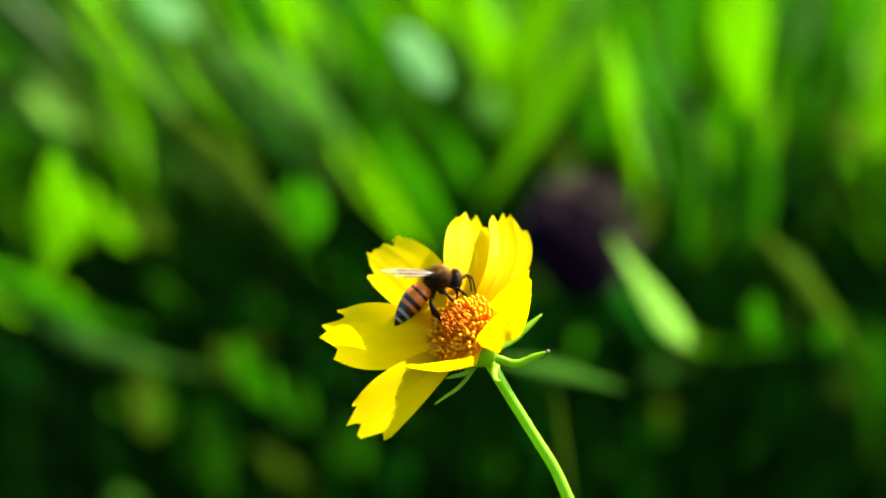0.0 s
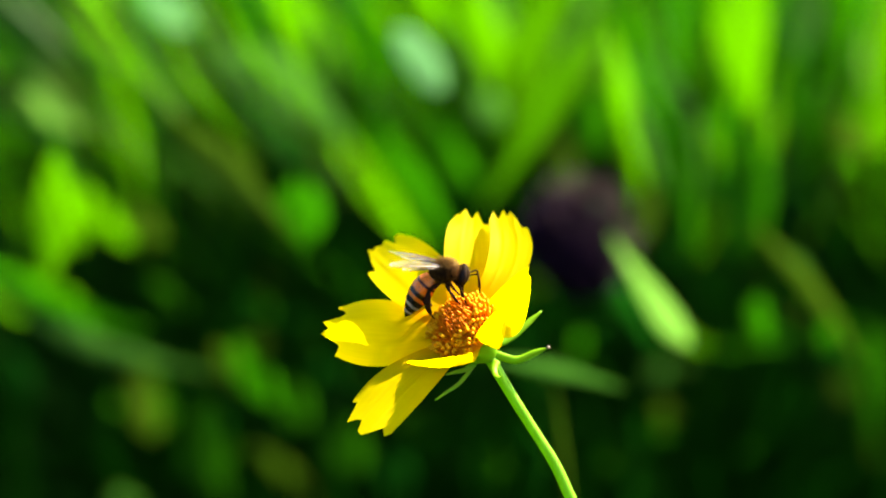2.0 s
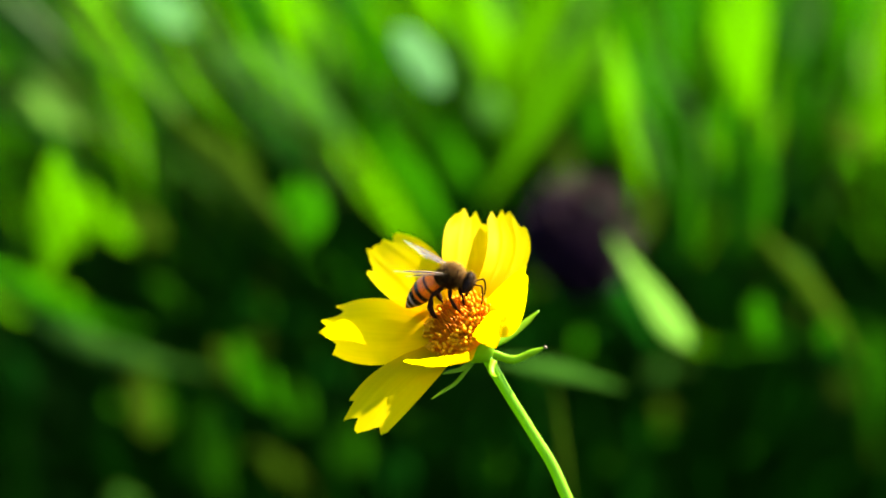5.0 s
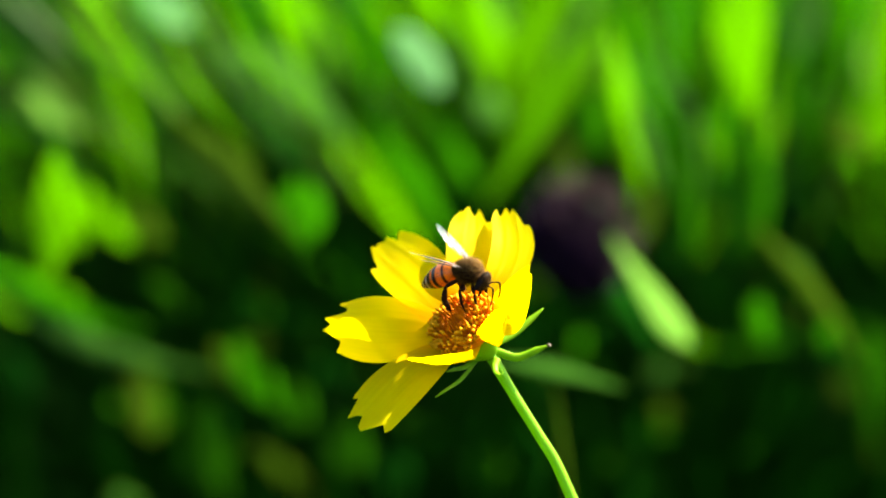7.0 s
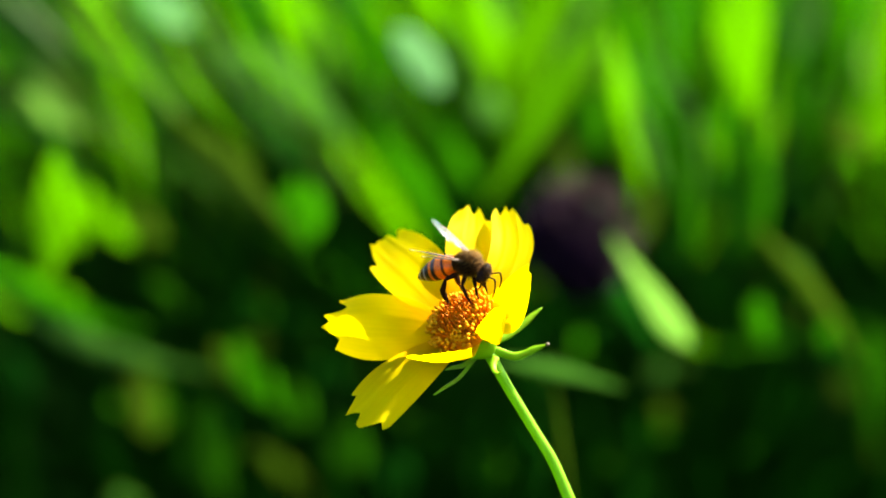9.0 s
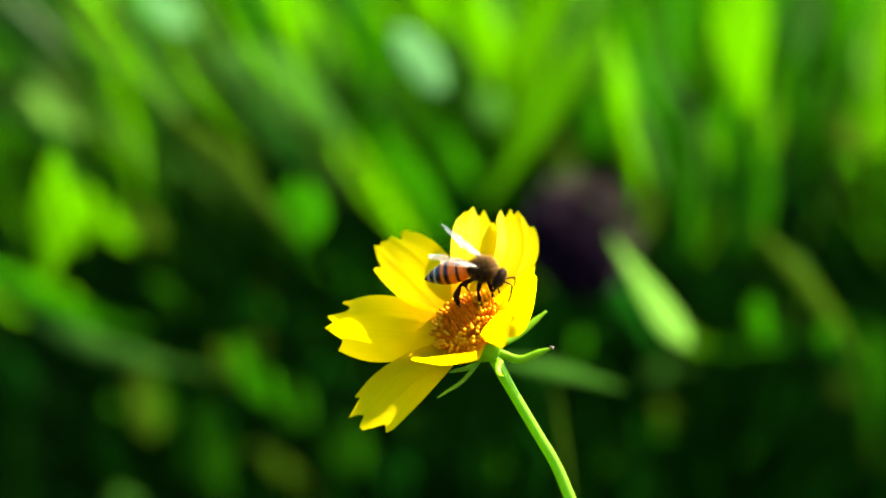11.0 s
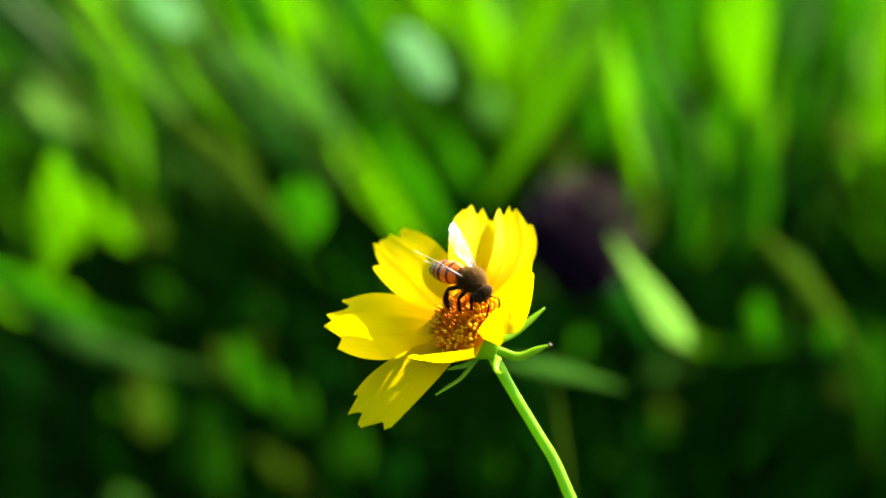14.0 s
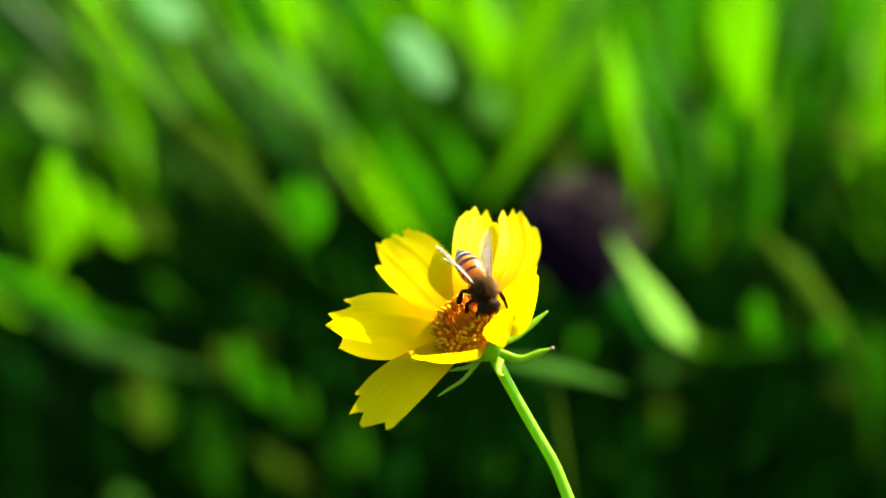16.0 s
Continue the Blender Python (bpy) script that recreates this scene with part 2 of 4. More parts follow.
def blob(bm, centre, size, u=16, v=12, lumps=0.0, mat=0):
    got = bmesh.ops.create_uvsphere(bm, u_segments=u, v_segments=v, radius=1.0)["verts"]
    for w in got:
        k = 1 + lumps * noise.noise(w.co * 2.3 + Vector(centre) * 900)
        w.co = Vector(centre) + Vector((w.co.x * size[0], w.co.y * size[1], w.co.z * size[2])) * k
    if mat:
        for w in got:
            for f in w.link_faces:
                f.material_index = mat
    return bm


def ribbon(bm, points, width, face, fold=0.18, steps=6, taper=(0.45, 1.0, 0.95, 0.7, 0.06), mat=0):
    """A long leaf: a channelled strip along a smooth line, its upper side towards face."""
    pts = glide(points, steps)
    wid = lerp_list(taper, len(pts))
    rows = []
    for i, p in enumerate(pts):
        d = (pts[min(i + 1, len(pts) - 1)] - pts[max(i - 1, 0)]).normalized()
        a = d.cross(Vector(face))
        if a.length < 1e-3:
            a = Vector((1, 0, 0))
        a.normalize()
        nrm = a.cross(d)
        w = width * wid[i] * 0.5
        rows.append([bm.verts.new(p + a * (w * k) + nrm * (fold * w * abs(k))) for k in (-1, -0.5, 0, 0.5, 1)])
    for r, s in zip(rows, rows[1:]):
        for k in range(4):
            bm.faces.new((r[k], r[k + 1], s[k + 1], s[k])).material_index = mat
    return bm


def at(u, v, w):
    """A place near the flower: millimetres to the right of, above and before its heart, as the camera stands."""
    return HEART + (RIGHT * u + ABOVE * v - AHEAD * w) * MM


VIEW = Matrix((RIGHT, ABOVE, -AHEAD)).transposed()      # columns: right, above, towards


# ---------- ground ----------
bm = bmesh.new()
N = 60
for i in range(N + 1):
    for j in range(N + 1):
        x, y = (i / N * 2 - 1), (j / N * 2 - 1)
        x, y = math.copysign(abs(x) ** 2.6, x) * 400, math.copysign(abs(y) ** 2.6, y) * 400
        z = 0.012 * noise.noise(Vector((x * 6, y * 6, 0))) + 0.03 * noise.noise(Vector((x * 0.7, y * 0.7, 4)))
        bm.verts.new((x, y, z - 0.01))
bm.verts.ensure_lookup_table()
for i in range(N):
    for j in range(N):
        k = i * (N + 1) + j
        bm.faces.new((bm.verts[k], bm.verts[k + N + 1], bm.verts[k + N + 2], bm.verts[k + 1]))
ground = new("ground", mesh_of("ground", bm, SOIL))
tagged(ground, "soil under a meadow, shade in its near-black green", "ground", kind="structure")


def sward(name, count, centre, spread, tall, wide, material, label, seed, lean=0.6, clear=None, low=False):
    """Many grass blades in one mesh, thinning out from a centre and bunched in clumps; clear: a place kept free and its radius."""
    rng = np.random.default_rng(seed)
    verts, faces = [], []
    made = 0
    while made < count:
        x, y = centre[0] + rng.normal() * spread[0], centre[1] + rng.normal() * spread[1]
        if clear and math.hypot(x - clear[0], y - clear[1]) < clear[2]:
            continue
        near = x * x + (y + 0.29) ** 2
        if not low and (near < 0.35 or (abs(x) < 0.12 + 0.28 * (y + 0.29) and -0.3 < y < 0.45)):
            continue
        if noise.noise(Vector((x * 3.1, y * 3.1, seed))) < rng.uniform(-0.5, 0.15):
            continue
        made += 1
        h = rng.uniform(*tall)
        w = rng.uniform(*wide)
        turn, bend = rng.uniform(0, 6.283), rng.uniform(0.1, lean) * h
        face = turn + rng.normal(0, 0.7)
        k0 = len(verts)
        for i in range(5):
            t = i / 4
            cx, cy = x + math.cos(turn) * bend * t * t, y + math.sin(turn) * bend * t * t
            cz = h * (t - 0.25 * (bend / h) * t * t)
            ww = w * (0.7, 1.0, 0.9, 0.6, 0.05)[i] * 0.5
            ax, ay = -math.sin(face) * ww, math.cos(face) * ww
            verts += [(cx - ax, cy - ay, cz - 0.012), (cx + ax, cy + ay, cz - 0.012)]
        faces += [(k0 + 2 * i, k0 + 2 * i + 1, k0 + 2 * i + 3, k0 + 2 * i + 2) for i in range(4)]
    me = bpy.data.meshes.new(name)
    me.from_pydata(verts, [], faces)
    me.materials.append(material)
    for f in me.polygons:
        f.use_smooth = True
    return tagged(new(name, me), label, "grass", kind="stuff")


# The dark swards carry the meadow's shade in their colour.
sward("meadow_grass", 9000, (0.05, 0.75), (0.45, 0.16), (0.08, 0.22), (0.005, 0.011), GRASS_SHADED, "dense near meadow grass, shade put into its green", 3)
sward("meadow_grass", 12000, (0.05, 1.2), (0.7, 0.25), (0.10, 0.28), (0.006, 0.012), GRASS_SHADED, "dense meadow grass with shade in its dark green", 4)
sward("meadow_grass", 9000, (0.1, 2.2), (1.2, 0.5), (0.15, 0.40), (0.008, 0.016), GRASS, "taller green meadow grass farther off", 5, 0.6, (0, 0.3, 1.0))
sward("meadow_grass", 16000, (0, 0.5), (1.6, 1.6), (0.05, 0.25), (0.006, 0.012), GRASS_SHADED, "loose meadow grass with shade in its dark green", 8)
sward("short_grass", 9000, (0, -0.1), (0.5, 0.5), (0.03, 0.09), (0.004, 0.008), GRASS_SHADED, "short grass under the flower, shade in its dark green", 16, 0.8, None, True)
sward("meadow_grass", 30000, (0, 0.5), (5, 5), (0.10, 0.35), (0.010, 0.020), GRASS, "loose green meadow grass", 10, 0.6, (0, 0.6, 1.0))
# Tall grass outside the view, added to block sky light.
sward("grass_screen", 5000, (0, 5.0), (3.2, 0.8), (0.45, 0.95), (0.010, 0.018), GRASS, "unseen tall grass added to dim the far sky light", 6, 0.4)
sward("grass_screen", 3500, (-0.3, -2.5), (1.8, 0.6), (0.5, 1.3), (0.010, 0.018), GRASS_SHADED, "unseen tall grass added to block sky light", 7, 0.4, (0, -0.2, 0.9))
sward("grass_screen", 1800, (-2.4, 0.8), (0.4, 1.2), (0.4, 1.1), (0.010, 0.018), GRASS_SHADED, "unseen tall grass added to block sky light", 9, 0.4)
# Two stands right of the view, added to shade the low ground.
sward("grass_screen", 1600, (0.78, 1.02), (0.06, 0.12), (0.35, 0.62), (0.008, 0.016), GRASS, "unseen tall grass stand added to cast shade", 12, 0.3, (0.2, 0.9, 0.4))
sward("grass_screen", 2200, (0.64, 0.92), (0.07, 0.14), (0.30, 0.50), (0.008, 0.016), GRASS, "unseen tall grass stand added to cast shade", 17, 0.3, (0.2, 0.9, 0.25))
sward("meadow_grass", 2600, (0.28, 1.15), (0.22, 0.22), (0.14, 0.32), (0.006, 0.013), GRASS, "fresh green meadow grass in the sun", 14, 0.6, (0, 0.4, 0.55))
sward("meadow_grass", 1500, (-0.30, 1.25), (0.16, 0.2), (0.14, 0.30), (0.006, 0.013), GRASS, "fresh green meadow grass in the sun", 15, 0.6, (0, 0.4, 0.6))

# ---------- broad grass leaves in loose tufts ----------
TUFTS = {}


def tuft(root, label):
    """The tuft that a leaf's root belongs to: one for each hand's breadth of ground."""
    key = (round(root[0] / 0.13), round(root[1] / 0.16))
    if key not in TUFTS:
        TUFTS[key] = tagged(new("grass_tuft"), label, "grass", "tufts of broad grass")
        TUFTS[key].location = (key[0] * 0.13, key[1] * 0.16, 0)
    return TUFTS[key]


def leaf(root, rise, bend, tip, width, material, face):
    """One broad grass leaf from its root in the soil; face: the way its upper side looks."""
    taper = (0.4, 0.7, 0.95, 1.0, 0.85, 0.08)
    clump = tuft(root, KIND)
    part("leaf", ribbon(bmesh.new(), [root, rise, bend, tip], width, face, 0.2, 6, taper), material, clump, at=Matrix.Translation(-clump.location))


# a loose stand of broad leaves behind the flower, each with its own lean
rng = random.Random(21)
KIND = "loose stand of broad bright green grass leaves"
for i in range(560):
    x, y = rng.uniform(-0.5, 0.62), rng.uniform(1.0, 2.1)
    if x < 0.1:
        y = max(y, 1.3)
    tall = rng.uniform(0.34, 0.62)
    lean = tall * (rng.gauss(-0.38, 0.2) if x < 0.1 else rng.gauss(-0.05, 0.22))
    away = rng.uniform(-0.10, 0.06)
    x -= lean * 0.5
    # Shaded greens on the left, limes on the right, to fit the seen brightness.
    leaf((x, y, -0.01), (x + lean * 0.30, y + away * 0.2, tall * 0.38), (x + lean * 0.65, y + away * 0.6, tall * 0.74), (x + lean * 1.1, y + away * 1.3, tall),
         rng.uniform(0.005, 0.013), rng.choice((LEAF_GREEN, LEAF_GREEN, LEAF_SHADED, LEAF_SHADED, LEAF_OLIVE, LEAF_LIME) if x < -0.22 else (LEAF_LIME, LEAF_LIME, LEAF_LIME, LEAF_LIME, LEAF_GREEN, LEAF_GREEN, LEAF_PALE_SHEEN)),
         (rng.gauss(0.2, 0.5), -0.9, rng.uniform(0.1, 0.6)))

# slimmer leaves before them, arching left and upright right to fit the view
KIND = "slim arching green grass leaves before the stand"
for i in range(150):
    on_right = i % 5 > 2
    x, y = (rng.uniform(0.06, 0.45) if on_right else rng.uniform(-0.42, 0.08)), rng.uniform(0.72, 1.25)
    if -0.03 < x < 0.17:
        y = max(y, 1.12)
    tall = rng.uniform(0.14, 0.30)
    lean = tall * (rng.gauss(-0.05, 0.25) if on_right else rng.gauss(-0.75, 0.2))
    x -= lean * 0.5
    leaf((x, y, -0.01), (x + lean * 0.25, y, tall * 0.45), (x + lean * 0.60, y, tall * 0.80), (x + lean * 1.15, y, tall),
         rng.uniform(0.003, 0.008), rng.choice((LEAF_GREEN, LEAF_GREEN, LEAF_SHADED, LEAF_SHADED, LEAF_SHADED)),
         (rng.gauss(0.2, 0.4), -0.9, rng.uniform(0.1, 0.7)))

SHAPES = ((0.10, 0.55, 0.85, 1.0, 1.0, 0.97, 0.88, 0.68, 0.10), (0.08, 0.30, 0.55, 0.80, 1.0, 0.95, 0.75, 0.45, 0.06), (0.04, 0.18, 0.36, 0.55, 0.75, 0.92, 1.0, 0.85, 0.25))


def blade(root, low, high, width, material, bow=0.0, shape=0, face=(0.2, -0.9, 0.4)):
    """A leaf on a thin stalk from its root in the soil: the stalk up to low, the blade on to high."""
    root, low, high = Vector(root), Vector(low), Vector(high)
    clump = tuft(root, KIND)
    side = (high - low).cross(Vector((0, 1, 0))).normalized() * (bow * (high - low).length)
    ob = part("leaf", ribbon(bmesh.new(), [low, (low + high) / 2 + side, high], width, face, 0.2, 8, SHAPES[shape]), material, clump, at=Matrix.Translation(-clump.location))
    # The stalk takes the shaded grass colour so that it hardly shows.
    part("leaf_stalk", tube(bmesh.new(), [root, root * 0.3 + low * 0.7 - (high - low) * 0.12, low + (high - low) * 0.04], [0.0006, 0.0005, 0.0004], 5, steps=4), GRASS_SHADED, ob)


# Leaves placed one by one to fit the view, greens picked by seen brightness.
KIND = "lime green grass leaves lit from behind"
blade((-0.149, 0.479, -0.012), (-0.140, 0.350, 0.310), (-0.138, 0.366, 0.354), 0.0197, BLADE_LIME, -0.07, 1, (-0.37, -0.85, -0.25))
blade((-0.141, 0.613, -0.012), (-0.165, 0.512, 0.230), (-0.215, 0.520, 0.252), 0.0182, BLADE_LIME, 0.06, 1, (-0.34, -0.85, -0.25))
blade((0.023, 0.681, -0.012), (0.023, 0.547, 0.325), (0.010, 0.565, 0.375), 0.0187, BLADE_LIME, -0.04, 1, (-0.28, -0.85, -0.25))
blade((0.062, 0.652, -0.012), (0.051, 0.511, 0.344), (0.062, 0.520, 0.369), 0.0135, BLADE_PALE_SHEEN, 0.01, 0, (-0.23, -0.95, -0.10))
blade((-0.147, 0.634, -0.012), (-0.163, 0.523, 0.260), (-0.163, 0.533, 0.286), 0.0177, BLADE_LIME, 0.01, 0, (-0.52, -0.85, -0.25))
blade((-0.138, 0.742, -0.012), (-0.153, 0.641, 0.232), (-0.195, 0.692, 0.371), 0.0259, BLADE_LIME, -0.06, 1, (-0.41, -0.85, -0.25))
blade((-0.128, 0.695, -0.012), (-0.134, 0.585, 0.255), (-0.165, 0.630, 0.376), 0.0182, BLADE_HALF_SHADED, -0.04, 1, (0.03, -0.95, -0.01))
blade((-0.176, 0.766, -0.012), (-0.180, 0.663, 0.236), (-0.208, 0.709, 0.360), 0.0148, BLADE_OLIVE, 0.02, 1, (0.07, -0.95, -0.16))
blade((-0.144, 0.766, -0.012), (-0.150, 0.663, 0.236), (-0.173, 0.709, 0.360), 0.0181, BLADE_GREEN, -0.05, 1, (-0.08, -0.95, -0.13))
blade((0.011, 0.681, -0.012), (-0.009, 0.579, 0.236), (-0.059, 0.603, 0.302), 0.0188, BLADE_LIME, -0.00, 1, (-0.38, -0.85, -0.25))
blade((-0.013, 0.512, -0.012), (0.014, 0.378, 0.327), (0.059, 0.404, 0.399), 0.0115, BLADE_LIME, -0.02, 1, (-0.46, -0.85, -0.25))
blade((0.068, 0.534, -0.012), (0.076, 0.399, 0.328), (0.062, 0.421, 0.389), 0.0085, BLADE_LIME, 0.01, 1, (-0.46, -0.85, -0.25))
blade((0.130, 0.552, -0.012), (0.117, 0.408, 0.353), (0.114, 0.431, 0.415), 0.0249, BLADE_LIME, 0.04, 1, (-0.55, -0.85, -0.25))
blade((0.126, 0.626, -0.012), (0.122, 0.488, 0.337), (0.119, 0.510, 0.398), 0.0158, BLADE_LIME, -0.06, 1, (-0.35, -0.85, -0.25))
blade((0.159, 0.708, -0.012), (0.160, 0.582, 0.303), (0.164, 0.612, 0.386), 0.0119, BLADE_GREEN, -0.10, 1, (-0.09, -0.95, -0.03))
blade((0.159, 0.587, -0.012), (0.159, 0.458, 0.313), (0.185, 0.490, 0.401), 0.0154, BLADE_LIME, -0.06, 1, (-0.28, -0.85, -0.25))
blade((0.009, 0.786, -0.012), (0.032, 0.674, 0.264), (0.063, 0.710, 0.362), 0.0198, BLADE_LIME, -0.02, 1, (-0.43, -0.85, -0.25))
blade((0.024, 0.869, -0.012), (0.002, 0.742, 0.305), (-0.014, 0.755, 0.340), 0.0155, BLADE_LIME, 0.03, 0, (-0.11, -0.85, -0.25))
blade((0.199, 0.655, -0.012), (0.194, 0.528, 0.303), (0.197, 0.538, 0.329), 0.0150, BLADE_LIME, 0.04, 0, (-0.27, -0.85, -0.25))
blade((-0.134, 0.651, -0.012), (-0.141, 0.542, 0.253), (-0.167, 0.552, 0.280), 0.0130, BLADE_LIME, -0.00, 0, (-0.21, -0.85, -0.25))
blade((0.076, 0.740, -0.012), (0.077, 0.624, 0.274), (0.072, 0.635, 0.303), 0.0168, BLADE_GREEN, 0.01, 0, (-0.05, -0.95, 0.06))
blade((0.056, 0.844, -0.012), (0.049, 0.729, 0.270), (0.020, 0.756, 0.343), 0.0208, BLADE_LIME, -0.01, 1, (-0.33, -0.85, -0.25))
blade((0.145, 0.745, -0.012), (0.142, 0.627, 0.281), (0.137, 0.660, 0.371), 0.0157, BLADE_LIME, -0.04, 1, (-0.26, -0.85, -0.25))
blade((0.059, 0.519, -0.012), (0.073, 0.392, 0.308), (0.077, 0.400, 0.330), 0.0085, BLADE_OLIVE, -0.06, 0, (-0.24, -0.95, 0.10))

KIND = "green grass leaves spread to fit the view"
blade((-0.053, 0.504, -0.012), (-0.051, 0.374, 0.316), (-0.054, 0.381, 0.338), 0.0196, BLADE_GREEN, -0.05, 0, (-0.22, -0.95, 0.04))
blade((-0.101, 0.867, -0.012), (-0.100, 0.741, 0.302), (-0.119, 0.755, 0.340), 0.0278, BLADE_GREEN, -0.06, 0, (0.04, -0.95, -0.12))
blade((-0.036, 0.841, -0.012), (-0.039, 0.728, 0.266), (-0.056, 0.758, 0.350), 0.0277, BLADE_GREEN, -0.00, 1, (-0.12, -0.95, -0.01))
blade((-0.052, 0.904, -0.012), (-0.075, 0.786, 0.281), (-0.098, 0.807, 0.337), 0.0218, BLADE_LIME, -0.03, 1, (-0.48, -0.85, -0.25))
blade((-0.001, 0.584, -0.012), (0.005, 0.466, 0.279), (-0.026, 0.484, 0.328), 0.0119, BLADE_GREEN, -0.01, 1, (-0.10, -0.95, 0.03))
blade((0.124, 0.799, -0.012), (0.124, 0.680, 0.282), (0.112, 0.711, 0.366), 0.0198, BLADE_GREEN, -0.02, 1, (-0.16, -0.95, -0.05))
blade((0.191, 0.732, -0.012), (0.183, 0.620, 0.263), (0.166, 0.645, 0.332), 0.0157, BLADE_GREEN, -0.02, 1, (-0.03, -0.95, 0.19))
blade((0.119, 0.532, -0.012), (0.113, 0.409, 0.296), (0.109, 0.424, 0.336), 0.0171, BLADE_GREEN, -0.08, 1, (0.21, -0.95, 0.03))
blade((0.099, 0.581, -0.012), (0.106, 0.465, 0.274), (0.101, 0.489, 0.342), 0.0121, BLADE_GREEN, 0.05, 1, (-0.05, -0.95, -0.06))
blade((0.126, 0.567, -0.012), (0.130, 0.447, 0.284), (0.122, 0.469, 0.344), 0.0103, BLADE_GREEN, -0.05, 1, (-0.04, -0.95, 0.11))
blade((0.170, 0.707, -0.012), (0.173, 0.607, 0.227), (0.171, 0.629, 0.286), 0.0125, BLADE_SHADED, 0.02, 1, (0.23, -0.95, -0.12))
blade((0.216, 0.643, -0.012), (0.213, 0.575, 0.138), (0.211, 0.595, 0.194), 0.0251, BLADE_HALF_SHADED, -0.02, 1, (-0.21, -0.95, -0.10))
blade((0.118, 0.481, -0.012), (0.117, 0.362, 0.283), (0.114, 0.367, 0.298), 0.0082, BLADE_GREEN, 0.02, 0, (-0.13, -0.95, 0.01))
blade((-0.008, 0.729, -0.012), (-0.023, 0.618, 0.258), (-0.040, 0.631, 0.292), 0.0168, BLADE_GREEN, 0.01, 0, (0.08, -0.95, 0.05))
blade((0.030, 0.729, -0.012), (0.016, 0.618, 0.258), (-0.004, 0.631, 0.292), 0.0140, BLADE_GREEN, 0.09, 0, (0.04, -0.95, 0.01))
blade((0.074, 0.729, -0.012), (0.063, 0.618, 0.258), (0.056, 0.627, 0.282), 0.0168, BLADE_OLIVE, -0.05, 0, (-0.10, -0.95, 0.08))
blade((-0.104, 0.587, -0.012), (-0.116, 0.468, 0.283), (-0.128, 0.473, 0.298), 0.0118, BLADE_OLIVE, 0.08, 0, (-0.05, -0.95, -0.15))
blade((-0.033, 0.777, -0.012), (-0.066, 0.669, 0.251), (-0.092, 0.680, 0.281), 0.0177, BLADE_SHADED, 0.05, 0, (-0.21, -0.95, 0.14))
blade((-0.126, 0.851, -0.012), (-0.137, 0.733, 0.281), (-0.165, 0.754, 0.338), 0.0173, BLADE_SHADED, -0.09, 1, (-0.11, -0.95, -0.05))

KIND = "grass leaves with a pale sheen put into their colour"
blade((-0.136, 0.703, -0.012), (-0.167, 0.579, 0.296), (-0.196, 0.587, 0.317), 0.0186, BLADE_MINT, -0.00, 2, (-0.38, -0.85, -0.25))
blade((-0.021, 0.597, -0.012), (-0.036, 0.462, 0.326), (-0.085, 0.478, 0.369), 0.0206, BLADE_PALE_SHEEN, -0.02, 1, (-0.19, -0.95, 0.02))
blade((-0.082, 0.647, -0.012), (-0.103, 0.498, 0.367), (-0.125, 0.504, 0.382), 0.0141, BLADE_GREY_SHEEN, 0.03, 0, (-0.19, -0.95, -0.11))
blade((0.010, 0.541, -0.012), (0.000, 0.392, 0.368), (-0.017, 0.400, 0.390), 0.0128, BLADE_GREY_SHEEN, -0.04, 0, (-0.14, -0.95, -0.17))
blade((0.120, 0.584, -0.012), (0.092, 0.456, 0.309), (0.071, 0.477, 0.366), 0.0108, BLADE_PALE_SHEEN, 0.05, 1, (-0.20, -0.95, 0.09))
blade((0.129, 0.599, -0.012), (0.107, 0.474, 0.299), (0.083, 0.496, 0.361), 0.0079, BLADE_PALE_SHEEN, -0.12, 1, (-0.13, -0.95, -0.04))
blade((0.171, 0.677, -0.012), (0.163, 0.540, 0.335), (0.160, 0.557, 0.382), 0.0126, BLADE_PALE_SHEEN, -0.01, 1, (-0.08, -0.95, -0.01))
blade((0.188, 0.561, -0.012), (0.164, 0.423, 0.336), (0.152, 0.428, 0.350), 0.0109, BLADE_OLIVE, 0.11, 0, (-0.13, -0.95, -0.09))
blade((0.057, 0.603, -0.012), (0.024, 0.465, 0.335), (0.013, 0.469, 0.345), 0.0138, BLADE_PALE_SHEEN, -0.05, 0, (-0.14, -0.95, 0.00))
blade((-0.070, 0.676, -0.012), (-0.082, 0.540, 0.334), (-0.097, 0.544, 0.346), 0.0150, BLADE_PALE_SHEEN, 0.05, 0, (0.01, -0.95, -0.09))
blade((0.069, 0.683, -0.012), (0.062, 0.543, 0.343), (0.057, 0.546, 0.350), 0.0100, BLADE_PALE_SHEEN, 0.01, 0, (0.23, -0.95, -0.00))
blade((0.068, 0.688, -0.012), (0.079, 0.546, 0.350), (0.074, 0.551, 0.364), 0.0150, BLADE_GREEN, -0.05, 0, (0.17, -0.95, -0.05))
blade((0.021, 0.779, -0.012), (0.032, 0.644, 0.329), (0.013, 0.654, 0.355), 0.0168, BLADE_PALE_SHEEN, -0.03, 0, (-0.05, -0.95, 0.12))
blade((-0.050, 0.824, -0.012), (-0.048, 0.693, 0.317), (-0.066, 0.705, 0.350), 0.0118, BLADE_GREEN, 0.03, 0, (0.07, -0.95, -0.07))

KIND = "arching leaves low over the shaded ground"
blade((-0.049, 0.503, -0.012), (-0.085, 0.394, 0.254), (-0.188, 0.410, 0.300), 0.0098, BLADE_PALE_SHEEN, 0.09, 1, (0.21, -0.95, 0.09))
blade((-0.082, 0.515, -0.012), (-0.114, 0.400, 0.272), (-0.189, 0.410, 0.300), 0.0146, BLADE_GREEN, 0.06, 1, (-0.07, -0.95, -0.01))
